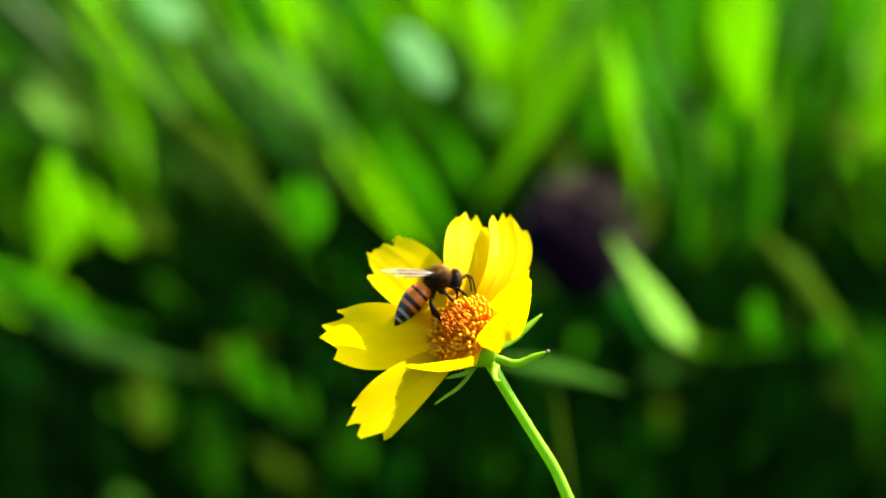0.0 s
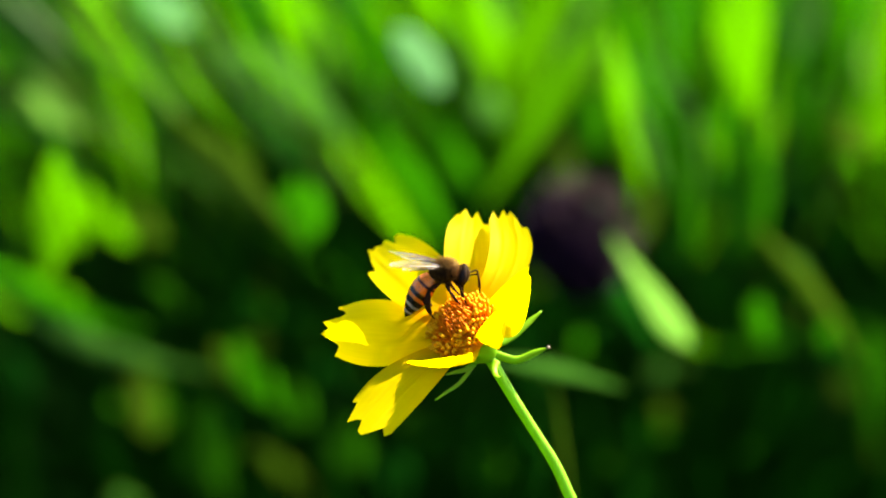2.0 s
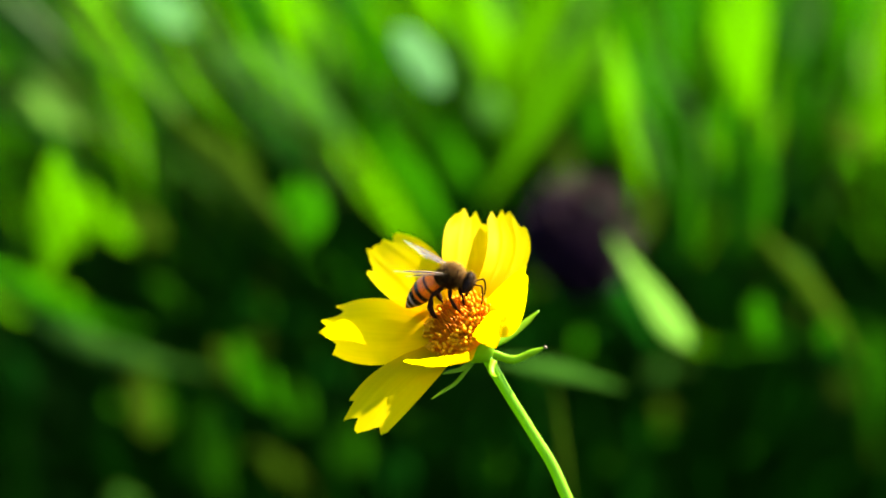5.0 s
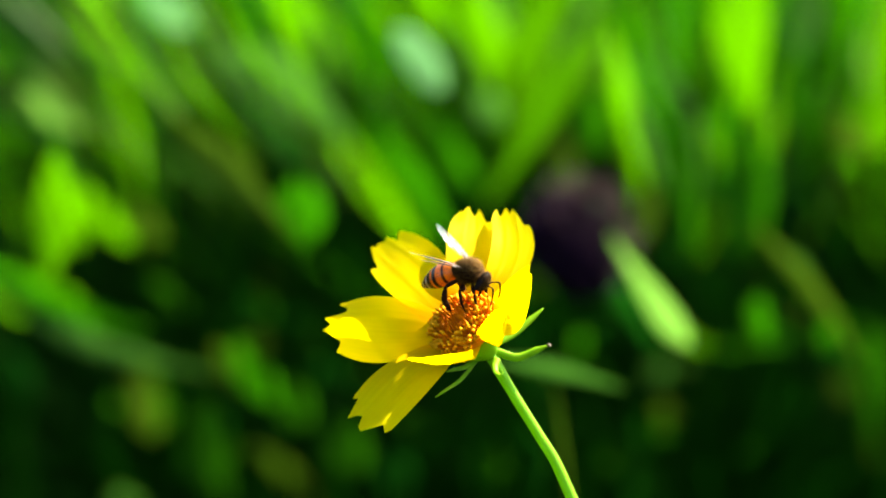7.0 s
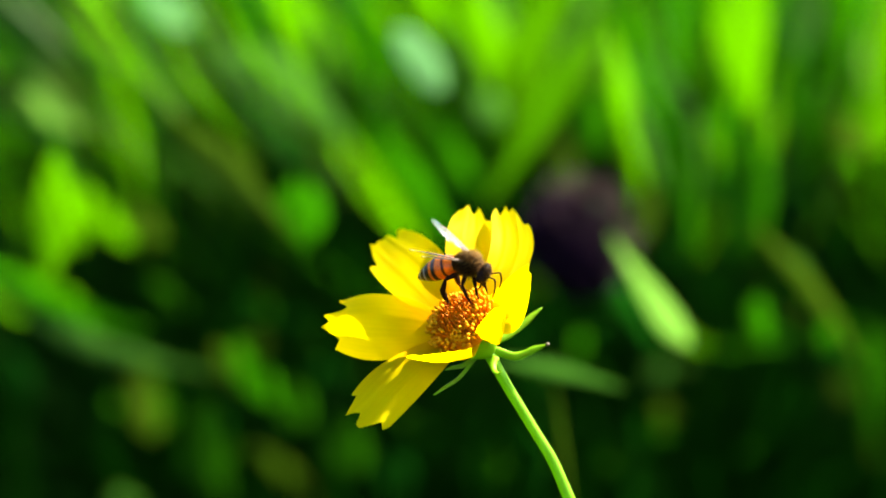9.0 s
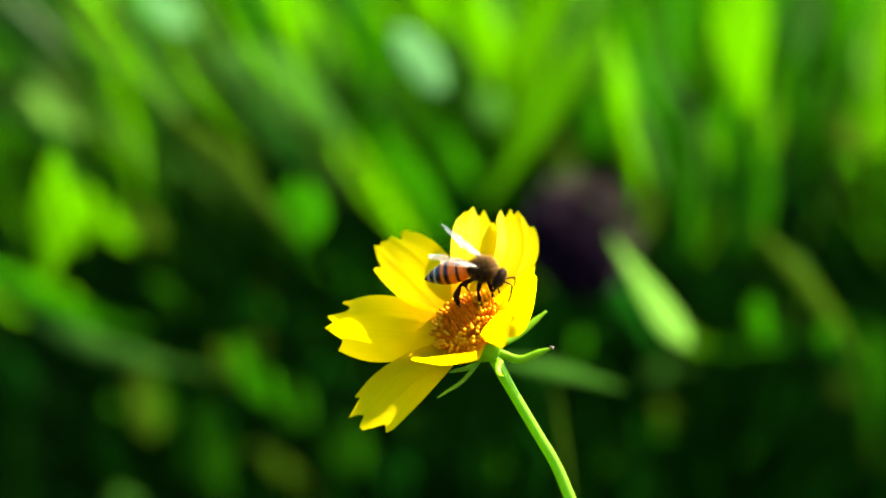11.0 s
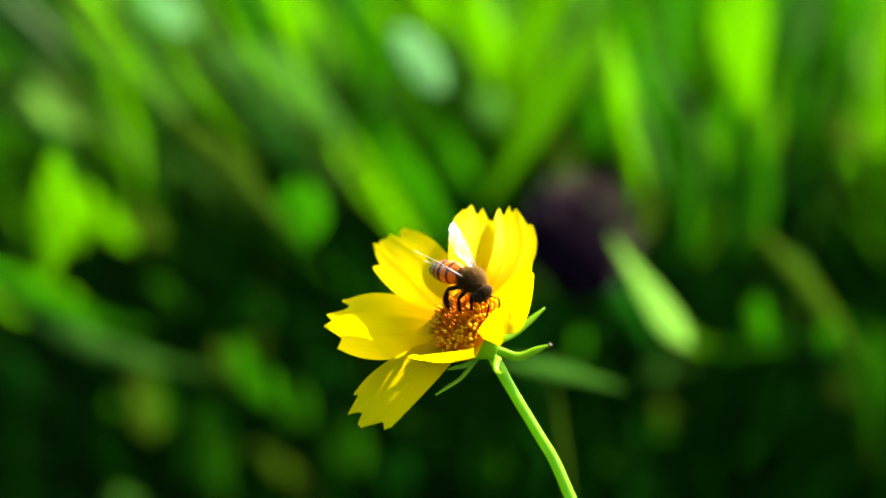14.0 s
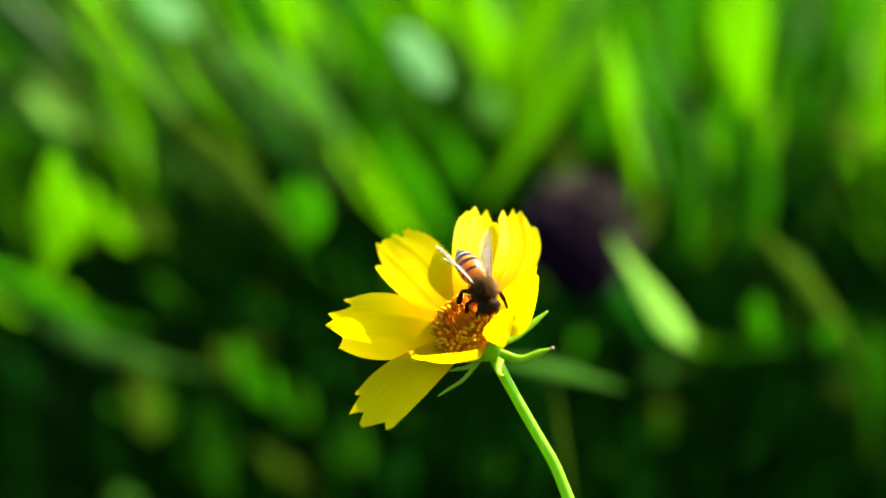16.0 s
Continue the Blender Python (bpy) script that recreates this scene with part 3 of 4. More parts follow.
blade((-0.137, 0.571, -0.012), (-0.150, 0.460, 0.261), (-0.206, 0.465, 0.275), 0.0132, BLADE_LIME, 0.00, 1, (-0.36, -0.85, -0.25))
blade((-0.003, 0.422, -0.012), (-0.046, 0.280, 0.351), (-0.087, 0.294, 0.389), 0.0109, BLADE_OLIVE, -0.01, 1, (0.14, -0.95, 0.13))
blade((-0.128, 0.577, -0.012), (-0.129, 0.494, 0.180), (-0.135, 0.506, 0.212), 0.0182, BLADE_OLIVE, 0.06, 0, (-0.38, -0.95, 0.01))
blade((-0.118, 0.594, -0.012), (-0.129, 0.513, 0.174), (-0.135, 0.521, 0.195), 0.0130, BLADE_HALF_SHADED, -0.12, 0, (-0.22, -0.95, 0.11))
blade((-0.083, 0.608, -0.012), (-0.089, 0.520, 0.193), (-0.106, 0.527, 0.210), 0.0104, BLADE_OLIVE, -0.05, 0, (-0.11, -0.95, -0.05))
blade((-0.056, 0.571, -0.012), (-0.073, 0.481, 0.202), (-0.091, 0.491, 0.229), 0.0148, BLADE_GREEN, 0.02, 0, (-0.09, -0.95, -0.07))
blade((-0.091, 0.541, -0.012), (-0.094, 0.465, 0.159), (-0.104, 0.482, 0.205), 0.0249, BLADE_HALF_SHADED, 0.07, 1, (0.00, -0.95, 0.06))
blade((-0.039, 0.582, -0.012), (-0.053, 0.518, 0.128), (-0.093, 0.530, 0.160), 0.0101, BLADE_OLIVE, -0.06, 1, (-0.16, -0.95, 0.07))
blade((-0.031, 0.691, -0.012), (-0.054, 0.604, 0.190), (-0.110, 0.605, 0.191), 0.0044, BLADE_SHADED, -0.05, 1, (-0.29, -0.95, 0.01))
blade((-0.135, 0.570, -0.012), (-0.138, 0.501, 0.140), (-0.153, 0.504, 0.147), 0.0119, BLADE_PALE_SHEEN, -0.02, 0, (-0.10, -0.95, 0.03))
blade((-0.183, 0.621, -0.012), (-0.192, 0.537, 0.181), (-0.204, 0.545, 0.201), 0.0117, BLADE_SHADED, 0.05, 0, (0.09, -0.95, 0.13))
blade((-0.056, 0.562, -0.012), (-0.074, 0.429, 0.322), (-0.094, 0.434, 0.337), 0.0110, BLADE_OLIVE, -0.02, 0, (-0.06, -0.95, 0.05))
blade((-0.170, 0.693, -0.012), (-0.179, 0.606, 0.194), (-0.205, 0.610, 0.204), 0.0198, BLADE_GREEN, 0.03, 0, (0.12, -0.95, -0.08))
blade((-0.123, 0.629, -0.012), (-0.119, 0.552, 0.163), (-0.154, 0.567, 0.203), 0.0073, BLADE_SHADED, 0.06, 1, (-0.05, -0.95, 0.07))
blade((-0.044, 0.551, -0.012), (-0.036, 0.471, 0.174), (-0.046, 0.479, 0.197), 0.0223, BLADE_HALF_SHADED, 0.09, 0, (0.06, -0.95, -0.01))
blade((-0.058, 0.580, -0.012), (-0.061, 0.496, 0.184), (-0.072, 0.503, 0.203), 0.0177, BLADE_HALF_SHADED, 0.01, 0, (-0.08, -0.95, -0.03))
blade((-0.022, 0.561, -0.012), (-0.015, 0.486, 0.157), (-0.024, 0.492, 0.174), 0.0177, BLADE_SHADED, 0.06, 0, (-0.06, -0.95, 0.01))
blade((-0.040, 0.576, -0.012), (-0.046, 0.483, 0.209), (-0.055, 0.488, 0.220), 0.0124, BLADE_SHADED, -0.12, 0, (0.03, -0.95, -0.03))

KIND = "low leaves beside the stalk, broken light in their greens"
blade((0.037, 0.424, -0.012), (0.052, 0.281, 0.353), (0.077, 0.269, 0.320), 0.0102, BLADE_MINT, 0.00, 2, (-0.45, -0.85, -0.25))
blade((0.074, 0.337, -0.012), (0.051, 0.200, 0.336), (0.014, 0.203, 0.344), 0.0045, BLADE_PALE_SHEEN, -0.03, 1, (-0.19, -0.95, -0.09))
blade((0.125, 0.600, -0.012), (0.114, 0.506, 0.212), (0.095, 0.504, 0.206), 0.0046, BLADE_PALE_SHEEN, 0.04, 0, (-0.14, -0.95, -0.15))
blade((0.114, 0.594, -0.012), (0.100, 0.503, 0.204), (0.092, 0.505, 0.209), 0.0127, BLADE_PALE_SHEEN, -0.05, 0, (0.13, -0.95, -0.01))
blade((0.120, 0.620, -0.012), (0.122, 0.527, 0.210), (0.112, 0.528, 0.214), 0.0057, BLADE_LIME, -0.03, 0, (-0.30, -0.85, -0.25))
blade((0.151, 0.633, -0.012), (0.138, 0.544, 0.199), (0.130, 0.545, 0.203), 0.0053, BLADE_GREEN, -0.01, 0, (0.09, -0.95, 0.21))
blade((0.106, 0.582, -0.012), (0.104, 0.497, 0.187), (0.096, 0.499, 0.194), 0.0101, BLADE_OLIVE, -0.06, 0, (-0.21, -0.95, -0.14))
blade((0.148, 0.428, -0.012), (0.140, 0.303, 0.299), (0.103, 0.319, 0.343), 0.0051, BLADE_OLIVE, -0.04, 1, (-0.25, -0.95, 0.05))
blade((0.124, 0.526, -0.012), (0.143, 0.405, 0.286), (0.128, 0.410, 0.300), 0.0074, BLADE_PALE_SHEEN, -0.07, 0, (0.25, -0.95, 0.10))
blade((0.201, 0.633, -0.012), (0.193, 0.554, 0.169), (0.186, 0.558, 0.181), 0.0152, BLADE_OLIVE, 0.02, 0, (0.22, -0.95, 0.05))
blade((0.033, 0.579, -0.012), (0.027, 0.506, 0.153), (0.018, 0.510, 0.165), 0.0114, BLADE_HALF_SHADED, -0.06, 0, (-0.06, -0.95, -0.07))
blade((0.043, 0.613, -0.012), (0.045, 0.544, 0.140), (0.035, 0.549, 0.155), 0.0092, BLADE_SHADED, -0.04, 0, (-0.06, -0.95, -0.03))
blade((0.105, 0.573, -0.012), (0.092, 0.503, 0.145), (0.083, 0.506, 0.153), 0.0062, BLADE_SHADED, -0.07, 0, (-0.08, -0.95, 0.19))
blade((0.227, 0.637, -0.012), (0.219, 0.577, 0.114), (0.205, 0.588, 0.146), 0.0124, BLADE_OLIVE, 0.06, 0, (0.12, -0.95, 0.13))
blade((0.197, 0.653, -0.012), (0.172, 0.564, 0.196), (0.137, 0.563, 0.193), 0.0038, BLADE_GREEN, -0.07, 0, (-0.09, -0.95, -0.04))
blade((0.072, 0.478, -0.012), (0.078, 0.360, 0.279), (0.054, 0.372, 0.313), 0.0083, BLADE_SHADED, -0.02, 1, (-0.24, -0.95, -0.17))
blade((0.038, 0.292, -0.012), (0.034, 0.161, 0.317), (0.029, 0.173, 0.351), 0.0015, BLADE_OLIVE, -0.00, 1, (-0.15, -0.95, -0.10))
blade((0.017, 0.295, -0.012), (0.024, 0.163, 0.321), (0.026, 0.168, 0.337), 0.0010, BLADE_SHADED, -0.02, 0, (-0.11, -0.95, -0.01))

# slender leaves between them, leaning left and upright right to fit the view
rng = random.Random(33)
KIND = "slender bright green grass leaves"
for i in range(330):
    y = rng.uniform(0.42, 1.0)
    x = rng.uniform(-0.24, 0.24) * (y + 0.29)
    on_right = x > 0.02
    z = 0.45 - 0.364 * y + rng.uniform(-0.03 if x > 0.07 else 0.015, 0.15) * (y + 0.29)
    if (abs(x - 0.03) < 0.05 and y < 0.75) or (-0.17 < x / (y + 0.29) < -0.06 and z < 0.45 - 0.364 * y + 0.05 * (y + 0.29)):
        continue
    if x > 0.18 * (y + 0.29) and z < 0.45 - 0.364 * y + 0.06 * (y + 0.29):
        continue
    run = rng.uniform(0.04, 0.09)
    tilt = rng.gauss(0.0, 0.3) if on_right else rng.gauss(-0.65, 0.2)
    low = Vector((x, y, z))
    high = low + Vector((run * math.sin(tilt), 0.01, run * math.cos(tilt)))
    # The right side's stronger light is put into its greener choice of colours.
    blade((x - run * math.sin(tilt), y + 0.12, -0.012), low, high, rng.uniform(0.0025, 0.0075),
          rng.choice((BLADE_LIME, BLADE_GREEN, BLADE_GREEN, BLADE_GREEN, BLADE_PALE_SHEEN, BLADE_SHADED) if on_right else (BLADE_LIME, BLADE_GREEN, BLADE_SHADED, BLADE_PALE_SHEEN, BLADE_OLIVE)),
          rng.gauss(0, 0.06), 1, (rng.gauss(0.2, 0.5), -0.9, rng.uniform(0.1, 0.6)))

KIND = "thin single grass blades rising before the others"
for i in range(46):
    y = rng.uniform(0.22, 0.5)
    x = rng.uniform(-0.23, 0.23) * (y + 0.29)
    if -0.03 < x < 0.09:
        continue
    run = rng.uniform(0.03, 0.07)
    tilt = rng.gauss(0.1, 0.3) if x > 0 else rng.gauss(-0.65, 0.2)
    low = Vector((x, y, 0.45 - 0.364 * y + rng.uniform(0.0, 0.14) * (y + 0.29)))
    blade((x - run * math.sin(tilt), y + 0.1, -0.012), low, low + Vector((run * math.sin(tilt), 0.01, run * math.cos(tilt))), rng.uniform(0.0008, 0.002),
          rng.choice((BLADE_LIME, BLADE_MINT, BLADE_PALE_SHEEN, BLADE_GREEN)), rng.gauss(0, 0.05), 1, (rng.gauss(0, 0.4), -0.9, rng.gauss(0.1, 0.3)))

# Small leaves added low down to stand in for sun glints.
KIND = "small low leaves added as spots of sun"
for i in range(90):
    y = rng.uniform(0.42, 0.76)
    x = rng.uniform(-0.24, 0.24) * (y + 0.29)
    if x < -0.115 * (y + 0.29) and i % 4:
        continue
    low = Vector((x, y, 0.45 - 0.364 * y - rng.uniform(0.01, 0.14) * (y + 0.29)))
    blade((x, y + 0.05, -0.012), low, low + Vector((rng.uniform(-0.010, 0.010), 0, rng.uniform(0.004, 0.012))), rng.uniform(0.003, 0.009),
          rng.choice((BLADE_HALF_SHADED, BLADE_GREEN, BLADE_OLIVE, BLADE_SHADED, BLADE_HALF_SHADED, BLADE_SHADED)), 0, 0, (rng.gauss(0, 0.4), -0.9, rng.gauss(0.1, 0.3)))

# ---------- the yellow flower ----------
NORMAL = Vector((-0.5225, 0.5928, 0.6129))
ACROSS = Vector((0.7504, 0.6610, 0.0004))
CROWN = at(3.39, -13.3, 0.0)                         # centre of the ring of petals
HEAD = Matrix.Translation(CROWN) @ (VIEW @ Matrix((ACROSS, NORMAL.cross(ACROSS), NORMAL)).transposed()).to_4x4()
PIVOT = at(22.1, -44.6, -6.0)                        # where the stalk bends, set just below the camera's view to fit the sway
ROOT = Vector((0.047, 0.035, 0.0))

plant = tagged(new("coreopsis_plant"), "yellow coreopsis flower on a slender green stalk", "flower")
plant.location = ROOT


SHIFT = Matrix.Translation(-PIVOT)


def ray_petal(phi, edge_a, edge_b, tip, puff):
    """A toothed ray petal rooted at phi degrees round the disc; each edge: its middle and its end (right, above, towards, in mm);
    tip: how far the rim reaches from edge a to edge b; puff: how far the blade swells."""
    f = radians(phi)
    ring, tang = Vector((math.cos(f), math.sin(f), 0)), Vector((-math.sin(f), math.cos(f), 0))
    foot = [HEAD @ ((ring * 3.2 + tang * k + Vector((0, 0, -0.7))) * MM) for k in (2.3, -2.3)]
    lines = [(foot[i], at(*e[0]), at(*e[1])) for i, e in enumerate((edge_a, edge_b))]

    def along(line, s):
        a, b, c = line
        if s > 1:
            return c + (c - b) * (2.4 * (s - 1))
        return a * ((s - 0.5) * (s - 1) * 2) + b * (s * (1 - s) * 4) + c * (s * (s - 0.5) * 2)

    bm = bmesh.new()
    uv = bm.loops.layers.uv.new("UVMap")
    NV, NS = 56, 30
    rows = []
    for i in range(NS + 1):
        row = []
        for k in range(NV + 1):
            v = k / NV
            reach = float(np.interp(v, [q[0] for q in tip], [q[1] for q in tip]))
            s = i / NS
            s *= 1 + (reach - 1) * max(0.0, (s - 0.45) / 0.55) ** 1.5
            p, q = along(lines[0], s), along(lines[1], s)
            nrm = (q - p).cross(along(lines[0], s + 0.02) - p)
            nrm.normalize()
            arch = puff * 4 * v * (1 - v) * min(1, s * 2)
            groove = 0.05 * (math.exp(-((v - 0.34) / 0.05) ** 2) + math.exp(-((v - 0.67) / 0.05) ** 2)) * min(1, s * 2.5)
            wave = 0.28 * noise.noise(Vector((v * 2.2 + phi, s * 2.0, 3))) * s + 0.08 * noise.noise(Vector((v * 6 + phi, s * 3, 7))) * s
            row.append(bm.verts.new(p.lerp(q, v) + nrm * ((arch + groove + wave) * MM)))
        rows.append(row)
    for i in range(NS):
        for k in range(NV):
            face = bm.faces.new((rows[i][k], rows[i][k + 1], rows[i + 1][k + 1], rows[i + 1][k]))
            for loop, (vv, ss) in zip(face.loops, ((k, i), (k + 1, i), (k + 1, i + 1), (k, i + 1))):
                loop[uv].uv = (vv / NV, ss / NS)
    bm.transform(SHIFT)
    return bm


bm = bmesh.new()
tube(bm, [HEAD @ Vector((0, 0, -7.3 * MM)), at(10.4, -23.2, -5.2), at(14.9, -30.4, -5.8), at(17.9, -35.2, -6), at(20.2, -40.2, -6), PIVOT],
     [1.0 * MM, 0.85 * MM, 0.85 * MM, 0.9 * MM, 0.95 * MM, 1.0 * MM], 14)
bm.transform(SHIFT)
stalk = part("flower_stalk", bm, STEM, plant, "smooth bright green stalk")
stalk.location = PIVOT - ROOT
bm = bmesh.new()
tube(bm, [PIVOT - ROOT, at(27.0, -61, -8) - ROOT, Vector((0.006, 0.004, 0.18)), Vector((0, 0, -0.01))],
     [1.1 * MM, 1.2 * MM, 1.5 * MM, 1.7 * MM], 12)
blob(bm, PIVOT - ROOT, (1.35 * MM, 1.35 * MM, 1.5 * MM), 10, 8)
lower = part("lower_stem", bm, STEM, plant)
FIT = SHIFT @ HEAD

def rim(*steps):
    """A toothed rim: place across the petal and reach, by turns."""
    return tuple(zip(steps[::2], steps[1::2]))


part("petal", ray_petal(104, ((-7.8, -9.1, -5.0), (-12.5, -4.6, -12.0)), ((0.0, -2.3, -9.0), (-6.3, 1.9, -15.0)), rim(0, 1.0, 0.06, 1.01, 0.13, 0.97, 0.2, 1.08, 0.34, 1.2, 0.40, 1.15, 0.47, 1.17, 0.58, 1.13, 0.69, 1.13, 0.76, 1.03, 0.85, 1.08, 0.95, 1.06, 1, 0.97), -0.6), PETAL, stalk)
part("petal", ray_petal(74, ((0.1, -1.4, -8.0), (1.3, 4.3, -14.0)), ((7.7, -2.8, -9.0), (7.4, 3.6, -14.0)), rim(0, 1.0, 0.13, 1.09, 0.2, 1.08, 0.35, 1.16, 0.54, 1.05, 0.69, 1.14, 0.87, 1.0, 1, 0.99), -0.3), PETAL, stalk)
part("petal", ray_petal(42, ((7.0, -2.7, -6.0), (7.4, 4.7, -13.0)), ((13.6, -3.6, -6.0), (13.7, 3.3, -11.0)), rim(0, 0.95, 0.12, 1.08, 0.25, 1.02, 0.38, 1.13, 0.46, 1.07, 0.57, 1.12, 0.75, 1.05, 0.88, 0.97, 0.97, 0.99, 1, 0.96), -0.5), PETAL, stalk)
part("petal", ray_petal(350, ((9.3, -6.7, -1.0), (13.7, -3.2, 1.0)), ((11.4, -14.0, 3.0), (13.5, -7.6, 6.0)), rim(0, 1.0, 0.2, 0.96, 0.35, 1.0, 0.6, 0.95, 0.8, 1.0, 1, 0.95), -0.5), PETAL, stalk)
part("petal", ray_petal(288, ((8.7, -16.2, 4.0), (9.9, -11.0, 8.0)), ((5.6, -13.2, 7.0), (8.2, -10.0, 11.0)), rim(0, 0.96, 0.25, 1.03, 0.5, 1.0, 0.75, 1.04, 1, 0.97), -0.4), PETAL, stalk)
part("petal", ray_petal(258, ((5.1, -17.7, 7.0), (4.5, -16.3, 12.0)), ((-1.3, -18.6, 6.0), (-6.2, -17.6, 10.0)), rim(0, 1.0, 0.2, 1.0, 0.45, 1.04, 0.7, 1.0, 0.85, 1.02, 1, 0.94), -0.5), PETAL, stalk)
part("petal", ray_petal(190, ((-1.5, -22.2, 4.0), (-8.0, -29.0, 8.0)), ((-8.2, -18.6, 2.0), (-13.7, -23.6, 5.0)), rim(0, 1.0, 0.055, 1.05, 0.17, 1.02, 0.28, 1.1, 0.38, 1.17, 0.48, 1.17, 0.58, 1.09, 0.66, 1.12, 0.75, 1.19, 0.89, 1.02, 0.96, 1.05, 1, 1.02), 0.5), PETAL, stalk)
part("petal", ray_petal(138, ((-9.3, -19.2, -2.0), (-17.3, -17.9, -6.0)), ((-8.2, -8.8, -5.0), (-16.2, -9.8, -9.0)), rim(0, 1.02, 0.1, 1.0, 0.2, 0.98, 0.4, 1.16, 0.52, 1.09, 0.65, 1.15, 0.74, 1.02, 0.80, 0.95, 0.87, 0.98, 0.95, 1.05, 1, 1.05), 0.7), PETAL, stalk)

# the domed disc: closed florets in the middle, open ones with pollen round them
bm = bmesh.new()
blob(bm, (0, 0, -0.6 * MM), (5.2 * MM, 5.2 * MM, 2.8 * MM), 28, 16, 0.04)
bmesh.ops.delete(bm, geom=[v for v in bm.verts if v.co.z < -0.75 * MM], context="VERTS")
part("disc", bm, DISC, stalk, "domed orange flower disc", FIT)


def floret(open_, brown):
    bm = bmesh.new()
    if open_:
        tube(bm, [(0, 0, -0.4 * MM), (0, 0, 0.5 * MM), (0.05 * MM, 0, 1.0 * MM)], [0.16 * MM, 0.20 * MM, 0.16 * MM], 6, steps=2)
        tube(bm, [(0.05 * MM, 0, 0.9 * MM), (0.08 * MM, 0, 1.35 * MM), (0.10 * MM, 0, 1.7 * MM)], [0.16 * MM, 0.36 * MM, 0.12 * MM], 6, mat=1, steps=2)
    else:
        tube(bm, [(0, 0, -0.4 * MM), (0, 0, 0.5 * MM), (0, 0, 1.0 * MM)], [0.20 * MM, 0.24 * MM, 0.07 * MM], 6, steps=2)
    return mesh_of("floret", bm, FLORET_BROWN if brown else FLORET, ANTHER)


KINDS = (floret(True, False), floret(True, True), floret(False, False), floret(False, True))
rng = random.Random(11)
for i in range(290):
    r = 5.3 * math.sqrt((i + 0.5) / 290)
    w = i * 2.39996
    z = 2.8 * math.sqrt(max(0.0, 1 - (r / 5.5) ** 2)) - 0.6
    outer = r > 3.0
    lean = (0.55 if outer else -0.25) * r / 4.9 + rng.uniform(-0.14, 0.14)
    axis = Vector((math.cos(w) * math.sin(lean), math.sin(w) * math.sin(lean), math.cos(lean)))
    m = Matrix.Translation((r * math.cos(w) * MM, r * math.sin(w) * MM, z * MM)) @ axis.to_track_quat("Z", "Y").to_matrix().to_4x4()
    m = m @ Matrix.Rotation(rng.uniform(0, 6.28), 4, "Z") @ Matrix.Diagonal((1, 1, rng.uniform(0.8, 1.25) * (1.0 if outer else 1.5), 1))
    if outer:
        kind = KINDS[rng.choice((0, 0, 1))] if rng.random() < 0.62 else KINDS[rng.choice((2, 3))]
    else:
        kind = KINDS[2 if rng.random() < 0.7 else 3]
    part("floret", kind, None, stalk, at=FIT @ m)

# green cup and bracts under the petals
bm = bmesh.new()
tube(bm, [(0, 0, -8.0 * MM), (0, 0, -6.4 * MM), (0, 0, -3.6 * MM), (0, 0, -1.0 * MM)], [0.9 * MM, 2.2 * MM, 3.9 * MM, 4.9 * MM], 20)
part("calyx", bm, BRACT, stalk, "green cup under the petals", FIT)


def bract(tip, sag, width, tipped=False):
    """A narrow green bract from the cup to tip (right, above, towards, in mm from the flower's heart)."""
    foot = HEAD @ Vector((0, 0, -6.2 * MM))
    end = at(*tip)
    mid = (foot + end) / 2 + ABOVE * (sag * MM)
    bm = bmesh.new()
    tube(bm, [foot, foot * 0.6 + mid * 0.4, mid, mid * 0.4 + end * 0.6, end],
         [width * 0.45 * MM, width * 0.52 * MM, width * 0.52 * MM, width * 0.42 * MM, 0.1 * MM], 10, 0.32, tuple(-AHEAD))
    if tipped:
        blob(bm, end, (0.35 * MM, 0.3 * MM, 0.3 * MM), 8, 6, 0, 1)
    bm.transform(SHIFT)
    return part("bract", bm, (BRACT, BRACT_TIP), stalk)


bract((16.0, -10.6, -8), -0.8, 1.15)
bract((16.9, -16.5, -6), -1.7, 1.3, True)
bract((-1.3, -24.3, 3), -1.1, 0.62)
bract((0.4, -20.4, 1), -1.0, 0.75)
bm = bmesh.new()
tube(bm, [at(8.5, -18.4, -1), at(8.1, -19.5, 0), at(8.3, -20.5, 1), at(9.0, -20.8, 2), at(9.5, -20.2, 2)], [0.6 * MM, 0.55 * MM, 0.5 * MM, 0.4 * MM, 0.15 * MM], 10, 0.45, tuple(-AHEAD))
bm.transform(SHIFT)
part("bract", bm, BRACT, stalk, "short hooked green bract")

# ---------- the dark purple flower behind ----------
purple = tagged(new("purple_flower"), "dark purple round bristly flower head on a thin stalk", "flower")
GLOBE = Vector((0.0424, 0.2978, 0.3418))
purple.location = (GLOBE.x, GLOBE.y + 0.01, 0)
TURN = Matrix.Rotation(radians(-38), 4, "Y")         # the head nods to one side
bm = bmesh.new()
blob(bm, (0, 0, 0), (0.0120, 0.0125, 0.0175), 20, 14, 0.1)
rng = random.Random(4)
for i in range(190):
    z = 1 - 2 * (i + 0.5) / 190
    w = i * 2.39996
    d = Vector((math.sqrt(1 - z * z) * math.cos(w), math.sqrt(1 - z * z) * math.sin(w), z))
    p = Vector((d.x * 0.0120, d.y * 0.0125, d.z * 0.0165))
    tip = p + (d + Vector((0, 0, 0.4))) * rng.uniform(0.002, 0.005)
    tube(bm, [p, (p + tip) / 2, tip], [0.0015, 0.0016, 0.0004], 6, 0.5, steps=2)
globe = part("flower_head", bm, PURPLE, purple, "dark purple bristly head", Matrix.Translation(GLOBE - purple.location) @ TURN)
bm = bmesh.new()
